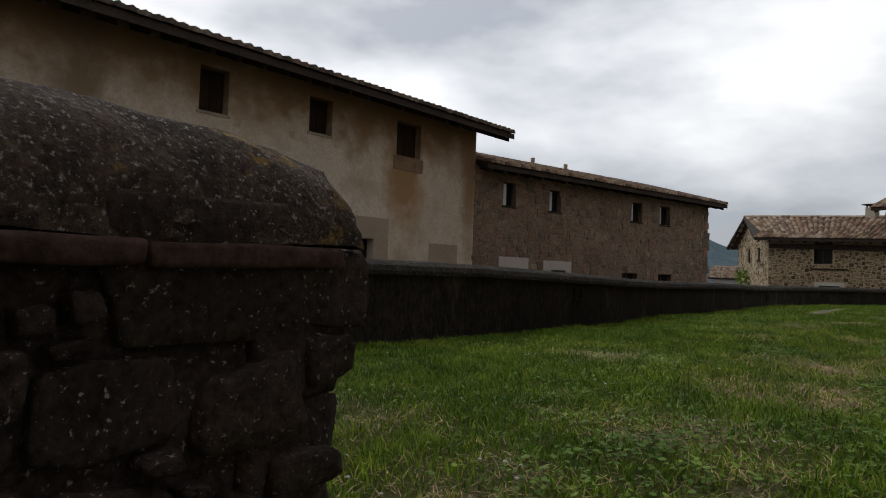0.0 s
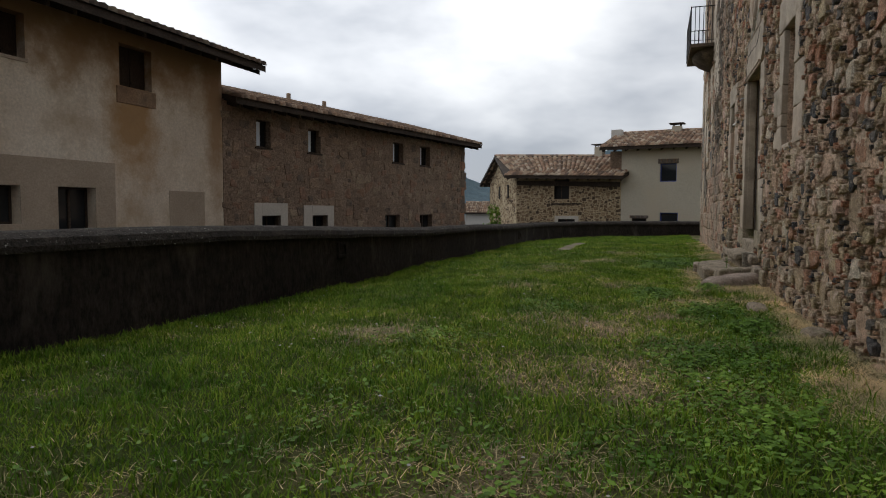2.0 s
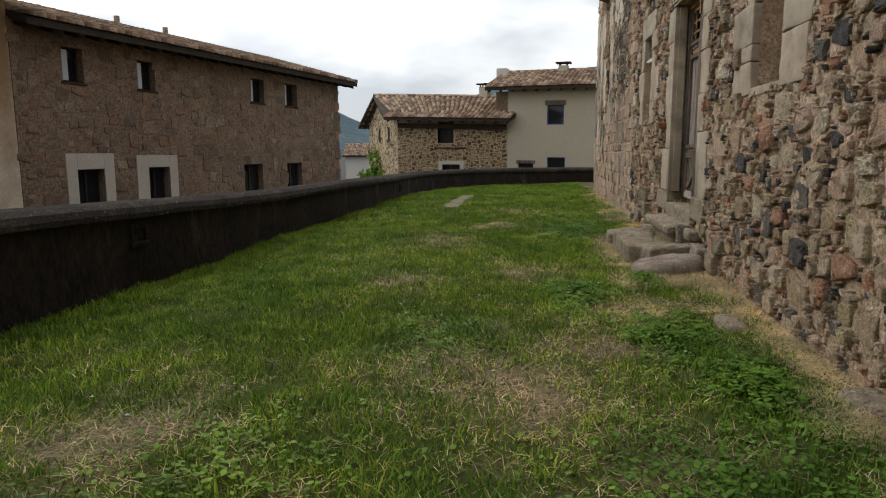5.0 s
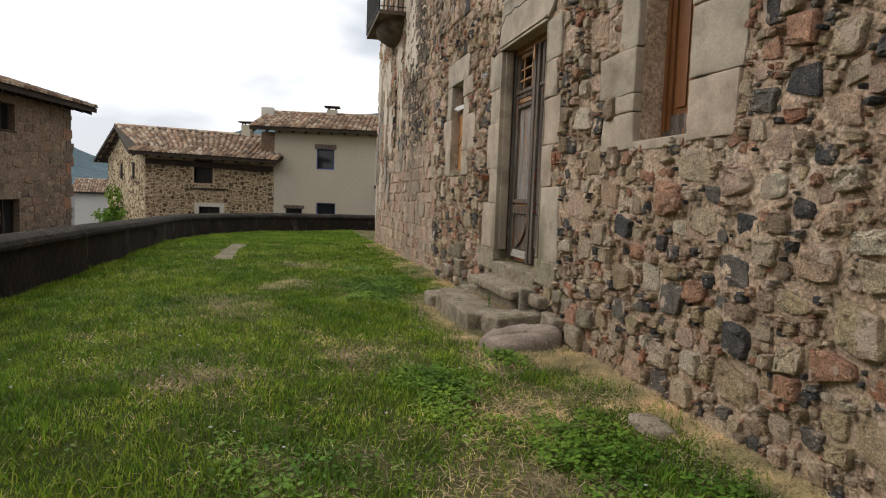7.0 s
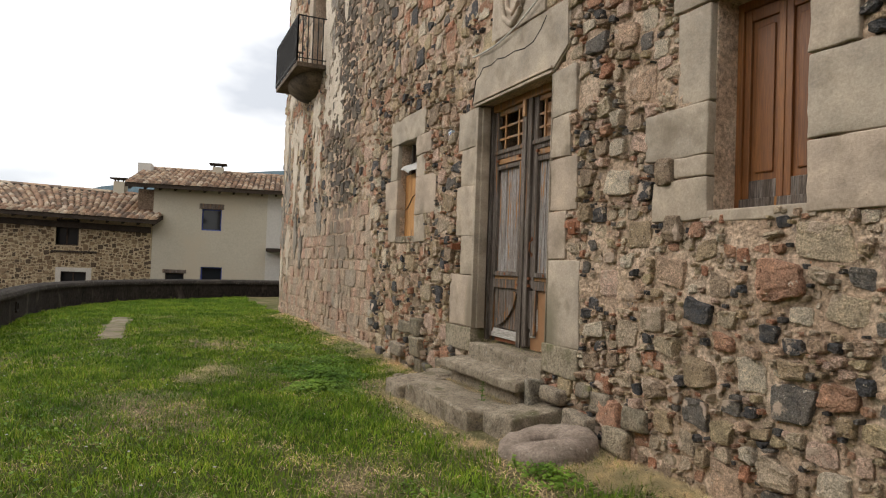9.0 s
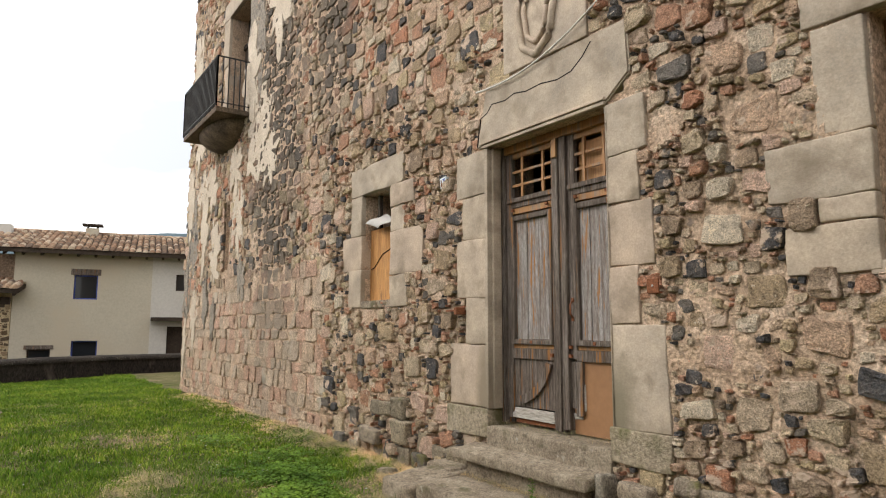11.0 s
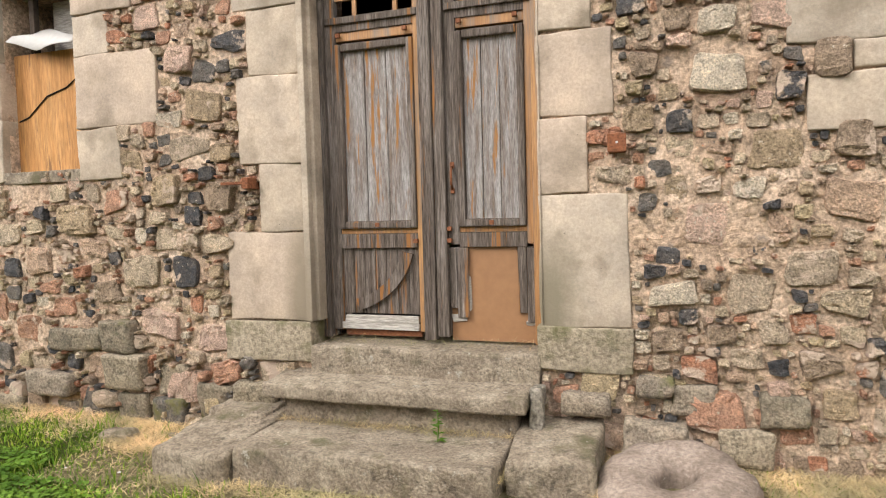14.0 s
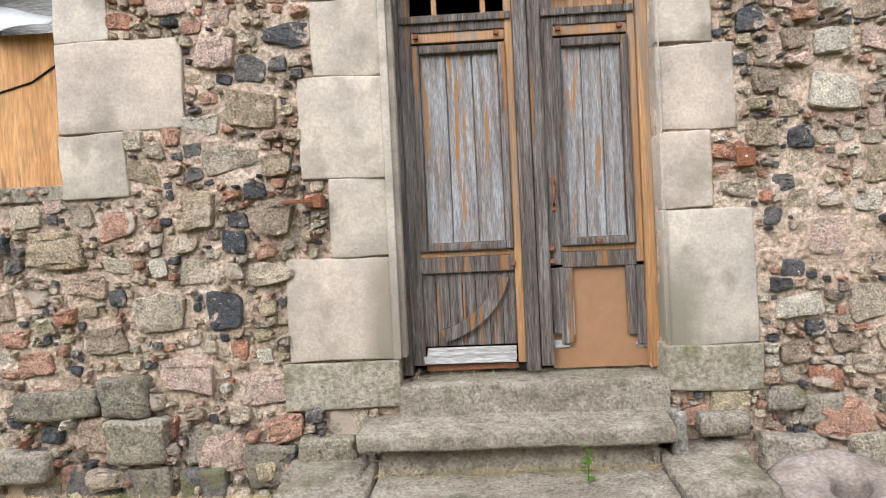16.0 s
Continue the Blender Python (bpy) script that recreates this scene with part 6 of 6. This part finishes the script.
def leaf_cloud(name, centre, size, count, seed, material, leaf=0.08, parent=None):
    rs = np.random.RandomState(seed)
    d = rs.normal(size=(count, 3))
    d /= np.linalg.norm(d, axis=1)[:, None]
    lump = 1 + 0.35 * np.sin(d[:, 0] * 5 + seed) * np.cos(d[:, 1] * 6) + 0.2 * np.sin(d[:, 2] * 9)
    p = np.array(centre) + d * np.array(size) * (lump * rs.uniform(0.55, 1.0, count) ** 0.5)[:, None]
    a, b = rs.normal(size=(count, 3)), rs.normal(size=(count, 3))
    a /= np.linalg.norm(a, axis=1)[:, None]
    b -= (a * b).sum(1)[:, None] * a
    b /= np.linalg.norm(b, axis=1)[:, None]
    s = rs.uniform(0.6, 1.3, count)[:, None] * leaf
    v = np.stack([p - a * s, p + b * s * 0.5, p + a * s, p - b * s * 0.5], 1).reshape(-1, 3)
    me = bpy.data.meshes.new(name)
    me.vertices.add(len(v))
    me.vertices.foreach_set("co", v.ravel())
    me.loops.add(len(v))
    me.loops.foreach_set("vertex_index", np.arange(len(v)))
    me.polygons.add(count)
    me.polygons.foreach_set("loop_start", np.arange(0, len(v), 4))
    me.update(calc_edges=True)
    me.materials.append(material)
    ob = new(name, me)
    ob.parent = parent
    return ob


bush = thing("bush", "dense green bush beyond the parapet", "bush", pose(-34, -11.4, -2.2))
leaf_cloud("leaves", (0, 0, 2.4), (1.7, 1.7, 1.7), 5000, 3, M_WEED, 0.12, bush)
tube([(0, 0, 0), (0.05, 0, 0.9), (0.02, 0.05, 2.0)], 0.12, "trunk", M_BEAM, bush, "", 8, [1, 0.8, 0.5])

# ---- small stone ledges built into the parapet ----
for x in (2.5, -11.2):
    zt = 1.45 if x > 0 else 1.2
    nb = thing("parapet_niche", "small stone niche set into the blackened parapet", "niche", pose(x, -6.02, zt))
    box_part("lintel", (-0.16, 0.16, -0.06, 0.03, -0.08, -0.03), M_PARAPET, nb, bevel=0.01)
    box_part("side", (-0.15, -0.10, -0.06, 0.025, -0.22, -0.08), M_PARAPET, nb, bevel=0.01)
    box_part("side", (0.10, 0.15, -0.06, 0.025, -0.22, -0.08), M_PARAPET, nb, bevel=0.01)
    box_part("ledge", (-0.17, 0.17, -0.06, 0.04, -0.27, -0.22), M_PARAPET, nb, bevel=0.01)

# ---- grass, straw and weeds ----
GX0, GY0, GS = -24.0, -6.3, 0.12
gx, gy = np.arange(GX0, 15.2, GS), np.arange(GY0, 1.2, GS)
Z_MAP = np.array([[ground_z(x, y) for y in gy] for x in gx])
D_MAP = np.array([[dryness(x, y) for y in gy] for x in gx])


def sample(grid, x, y):
    i, j = (x - GX0) / GS, (y - GY0) / GS
    i0, j0 = np.clip(i.astype(int), 0, grid.shape[0] - 2), np.clip(j.astype(int), 0, grid.shape[1] - 2)
    a, b = i - i0, j - j0
    return grid[i0, j0] * (1 - a) * (1 - b) + grid[i0 + 1, j0] * a * (1 - b) + grid[i0, j0 + 1] * (1 - a) * b + grid[i0 + 1, j0 + 1] * a * b


def clear_of_stones(x, y):
    ok = ~((x > -1.55) & (x < 1.08) & (y > -0.82))
    ok &= ~((x > -11.42) & (x < -7.2) & (y > -4.12) & (y < -3.8))
    return ok & ~(((x - 1.4) ** 2 + (y + 0.42) ** 2) < 0.42 ** 2) & ~((x > 11.4) & (y < -1.86) & (y > -2.5))


def strip_mesh(name, base, lean, height, width, turn, material, label):
    """Thousands of blades, each a bent strip of three faces."""
    n = len(base)
    side = np.stack([np.cos(turn), np.sin(turn), np.zeros(n)], 1) * width[:, None]
    bend = np.stack([-np.sin(turn), np.cos(turn), np.zeros(n)], 1) * lean[:, None]
    up = np.zeros((n, 3))
    up[:, 2] = height
    v = np.stack([base - side, base + side, base + bend * 0.35 + up * 0.6 + side * 0.8, base + bend * 0.35 + up * 0.6 - side * 0.8, base + bend + up], 1).reshape(-1, 3)
    me = bpy.data.meshes.new(name)
    me.vertices.add(len(v))
    me.vertices.foreach_set("co", v.ravel())
    o = np.arange(n)[:, None] * 5
    loops = (o + np.array([0, 1, 2, 3, 3, 2, 4])).ravel()
    me.loops.add(len(loops))
    me.loops.foreach_set("vertex_index", loops)
    me.polygons.add(2 * n)
    me.polygons.foreach_set("loop_start", (np.arange(n)[:, None] * 7 + np.array([0, 4])).ravel())
    me.update(calc_edges=True)
    me.materials.append(material)
    return tagged(new(name, me), label, "grass", kind="stuff")


rs = np.random.RandomState(5)


def grass(x0, x1, y0, y1, density, width, seed_label):
    n = int((x1 - x0) * (y1 - y0) * density)
    x, y = rs.uniform(x0, x1, n), rs.uniform(y0, y1, n)
    tuft = np.sin(x * 5.1 + np.sin(y * 3.7) * 2) * np.sin(y * 4.3 + np.sin(x * 2.9) * 2)
    keep = clear_of_stones(x, y) & (rs.uniform(0, 1, n) > 1.05 * sample(D_MAP, x, y) - 0.1) & (y < -0.12 - 0.1 * np.sin(x * 3))
    keep &= ((x + 13) ** 2 + (y - 2) ** 2 < 7.95 ** 2) | (x > -13)
    x, y, tuft = x[keep], y[keep], tuft[keep]
    n = len(x)
    h = rs.uniform(0.02, 0.068, n) * (1 + 0.35 * tuft) * np.where(rs.uniform(0, 1, n) > 0.96, 1.8, 1.0)
    base = np.stack([x, y, sample(Z_MAP, x, y) - 0.008], 1)
    return strip_mesh("grass", base, h * rs.uniform(0.2, 1.3, n), h, width * rs.uniform(0.6, 1.3, n), rs.uniform(0, 6.283, n), M_GRASS, seed_label)


grass(-4, 13.5, -6.0, -0.1, 2700, 0.0038, "short uneven green lawn grass")
grass(-20.9, -4, -6.0, -0.05, 1300, 0.007, "short green lawn grass")


def straw(n):
    x, y = rs.uniform(-12, 13, n), np.where(rs.uniform(0, 1, n) < 0.42, rs.uniform(-0.55, -0.02, n), rs.uniform(-6, -0.02, n))
    keep = (rs.uniform(0, 1, n) < sample(D_MAP, x, y) * 0.9 + 0.05) & clear_of_stones(x, y)
    x, y = x[keep], y[keep]
    n = len(x)
    base = np.stack([x, y, sample(Z_MAP, x, y) + rs.uniform(0.004, 0.03, n)], 1)
    return strip_mesh("straw", base, rs.uniform(0.04, 0.12, n), rs.uniform(-0.006, 0.035, n), rs.uniform(0.0011, 0.0024, n), rs.uniform(0, 6.283, n), M_STRAW, "dry cut straw lying on the ground")


straw(420000)


def straw_heap(cx, cy, rx, ry, n, rise):
    a, r = rs.uniform(0, 6.283, n), rs.uniform(0, 1, n) ** 0.6
    x, y = cx + rx * r * np.cos(a), cy + ry * r * np.sin(a)
    base = np.stack([x, y, sample(Z_MAP, x, y) + rise * (1 - r ** 2) * rs.uniform(0.2, 1, n) + 0.01], 1)
    return strip_mesh("straw_heap", base, rs.uniform(0.06, 0.16, n), rs.uniform(-0.02, 0.03, n), rs.uniform(0.0012, 0.0026, n), rs.uniform(0, 6.283, n), M_STRAW, "flattened heap of mown dry grass on the lawn")


straw_heap(-3.25, -2.5, 0.45, 0.3, 1100, 0.05)
straw_heap(-2.7, -2.8, 0.4, 0.25, 600, 0.03)
straw_heap(3.3, -1.0, 0.45, 0.25, 600, 0.02)


def fringe():
    """Longer uncut grass against the foot of the parapet."""
    n = 16000
    x = rs.uniform(-13, 13.5, n)
    y = -6.02 + np.abs(rs.normal(0, 0.16, n)) + 0.05 * np.sin(x * 2.3)
    h = rs.uniform(0.03, 0.10, n) * (0.7 + 0.5 * np.sin(x * 1.7 + np.sin(x * 0.6) * 3) ** 2)
    base = np.stack([x, y, sample(Z_MAP, x, y) - 0.01], 1)
    return strip_mesh("grass_fringe", base, h * rs.uniform(0.2, 0.9, n), h, 0.004 * rs.uniform(0.6, 1.4, n), rs.uniform(0, 6.283, n), M_GRASS, "uncut longer grass along the parapet foot")


fringe()


def daisies(n):
    """Small white flower heads scattered over the lawn."""
    x, y = rs.uniform(-6, 11, n), rs.uniform(-5.8, -0.8, n)
    k = clear_of_stones(x, y)
    v, f = [], []
    for px, py, pz in np.stack([x[k], y[k], sample(Z_MAP, x[k], y[k]) + rs.uniform(0.05, 0.09, k.sum())], 1):
        o, r = len(v), rs.uniform(0.008, 0.013)
        v += [(px, py, pz + r * 0.6)] + [(px + r * math.cos(a * 1.047), py + r * math.sin(a * 1.047), pz) for a in range(6)]
        f += [(o, o + 1 + i, o + 1 + (i + 1) % 6) for i in range(6)]
    ob = mesh_object("daisies", v, f, M_PAPER)
    return tagged(ob, "tiny white flower heads scattered over the lawn", "flowers", kind="stuff")


daisies(170)


def joint_straw(lines):
    """Dry stalks caught in the joints of the steps."""
    px = []
    for (x0, y0, z0), (x1, y1, z1), spread, n in lines:
        t = rs.uniform(0, 1, n)
        px.append(np.stack([x0 + (x1 - x0) * t, y0 + (y1 - y0) * t + rs.normal(0, spread, n), z0 + (z1 - z0) * t + rs.uniform(0, 0.02, n)], 1))
    p = np.concatenate(px)
    n = len(p)
    return strip_mesh("straw", p, rs.uniform(0.03, 0.12, n), rs.uniform(-0.03, 0.04, n), rs.uniform(0.001, 0.0022, n), rs.uniform(0, 6.283, n), M_STRAW, "dry stalks caught between the stone steps")


joint_straw([((-0.98, -0.23, 1.0), (0.55, -0.23, 1.0), 0.025, 900), ((-1.5, -0.86, 0.8), (1.1, -0.8, 0.8), 0.05, 2600), ((0.555, -0.65, 0.9), (0.555, 0, 1.0), 0.02, 260), ((1.04, -0.6, 0.86), (1.1, 0, 0.9), 0.05, 900), ((-0.8, 0.1, 1.465), (0.6, 0.1, 1.465), 0.03, 260), ((0.98, -0.9, 0.82), (2.0, -0.05, 0.86), 0.08, 1200)])


def weeds(spots, name, label):
    """Broad-leaved ground weeds in loose patches."""
    px, py, pz = [], [], []
    for x, y, rx, ry, n in spots:
        a, r = rs.uniform(0, 6.283, n), rs.uniform(0, 1, n) ** 0.7
        ph = rs.uniform(0, 6.283, 2)
        r = r * (1 + 0.4 * np.sin(3 * a + ph[0]) + 0.25 * np.sin(7 * a + ph[1]))
        px.append(x + rx * r * np.cos(a))
        py.append(np.minimum(y + ry * r * np.sin(a), -0.06))
        pz.append(rs.uniform(0.015, 0.09, n) * np.clip(1.1 - 0.6 * r, 0.25, 1.1))
    x, y, h = np.concatenate(px), np.concatenate(py), np.concatenate(pz)
    k = clear_of_stones(x, y)
    x, y, h = x[k], y[k], h[k]
    n = len(x)
    p = np.stack([x, y, sample(Z_MAP, x, y) + h], 1)
    t = rs.uniform(0, 6.283, n)
    s = rs.uniform(0.008, 0.02, n)[:, None]
    a = np.stack([np.cos(t), np.sin(t), rs.uniform(-0.4, 0.4, n)], 1) * s
    b = np.stack([-np.sin(t), np.cos(t), rs.uniform(-0.4, 0.4, n)], 1) * s * 0.75
    v = np.stack([p - a, p - a * 0.2 + b, p + a * 0.6 + b * 0.7, p + a * 1.1, p + a * 0.6 - b * 0.7, p - a * 0.2 - b], 1).reshape(-1, 3)
    me = bpy.data.meshes.new(name)
    me.vertices.add(len(v))
    me.vertices.foreach_set("co", v.ravel())
    me.loops.add(len(v))
    me.loops.foreach_set("vertex_index", np.arange(len(v)))
    me.polygons.add(n)
    me.polygons.foreach_set("loop_start", np.arange(0, len(v), 6))
    me.update(calc_edges=True)
    me.materials.append(M_WEED)
    return tagged(new(name, me), label, "weeds", kind="stuff")


weeds([(-2.6, -1.25, 0.9, 0.5, 7000), (-1.9, -1.45, 0.5, 0.35, 3500), (-3.6, -1.0, 0.7, 0.4, 2500), (2.6, -1.5, 0.8, 0.35, 2500), (3.9, -0.95, 0.7, 0.35, 2500), (5.0, -0.6, 0.6, 0.25, 2000), (1.9, -0.75, 0.4, 0.2, 800),
       (6.6, -1.1, 1.3, 0.6, 2200), (8.0, -0.9, 1.6, 0.6, 2500), (6.4, -3.2, 1.0, 0.7, 700), (-5.2, -1.3, 0.8, 0.5, 1500), (4.2, -2.6, 0.9, 0.5, 700), (9.6, -2.0, 1.4, 0.7, 1200), (0.0, -4.0, 3.5, 1.6, 900), (8.5, -3.0, 2.0, 1.2, 600)],
      "weeds", "low broad-leaved green weeds in the lawn")


def small_plant(x, y, z, h, seed, label):
    pl = thing("small_weed", label, "plant", pose(x, y, z))
    r = random.Random(seed)
    tube([(0, 0, -0.01), (0.01, 0, h * 0.5), (0.0, 0.01, h)], 0.004, "stem", M_WEED, pl, sides=5, taper=[1, 0.8, 0.4])
    for i in range(34):
        a, zz = r.uniform(0, 6.28), r.uniform(0.05, 1.0) * h
        ln = r.uniform(0.03, 0.055) * (1.15 - 0.6 * zz / h)
        d = Vector((math.cos(a), math.sin(a), r.uniform(0.0, 0.6)))
        sd = Vector((-math.sin(a), math.cos(a), 0))
        o = Vector((0, 0, zz))
        vs = [o, o + d * ln * 0.5 + sd * ln * 0.32, o + d * ln + Vector((0, 0, -ln * 0.2)), o + d * ln * 0.5 - sd * ln * 0.32]
        mesh_object("leaf", vs, [(0, 1, 2, 3)], M_WEED, pl)


small_plant(0.13, -0.37, 0.995, 0.19, 1, "small leafy weed growing between the steps")
small_plant(1.62, -0.86, ground_z(1.6, -0.86), 0.1, 2, "small leafy weed beside the millstone")
small_plant(5.2, -0.5, ground_z(5.2, -0.5), 0.16, 3, "leafy weed at the foot of the wall")
small_plant(4.6, -0.4, ground_z(4.6, -0.4), 0.14, 4, "leafy weed at the foot of the wall")

# ---- the stones nearest the door, one by one ----
for _, v, f, c in single[:300]:
    me = bpy.data.meshes.new("stone")
    me.from_pydata([(x - c[0], y, z - c[1]) for x, y, z in v], [], f)
    me.materials.append(M_RUBBLE_O)
    o = new("stone", me)
    o.parent = house_wall
    o.location = (c[0], 0, c[1])
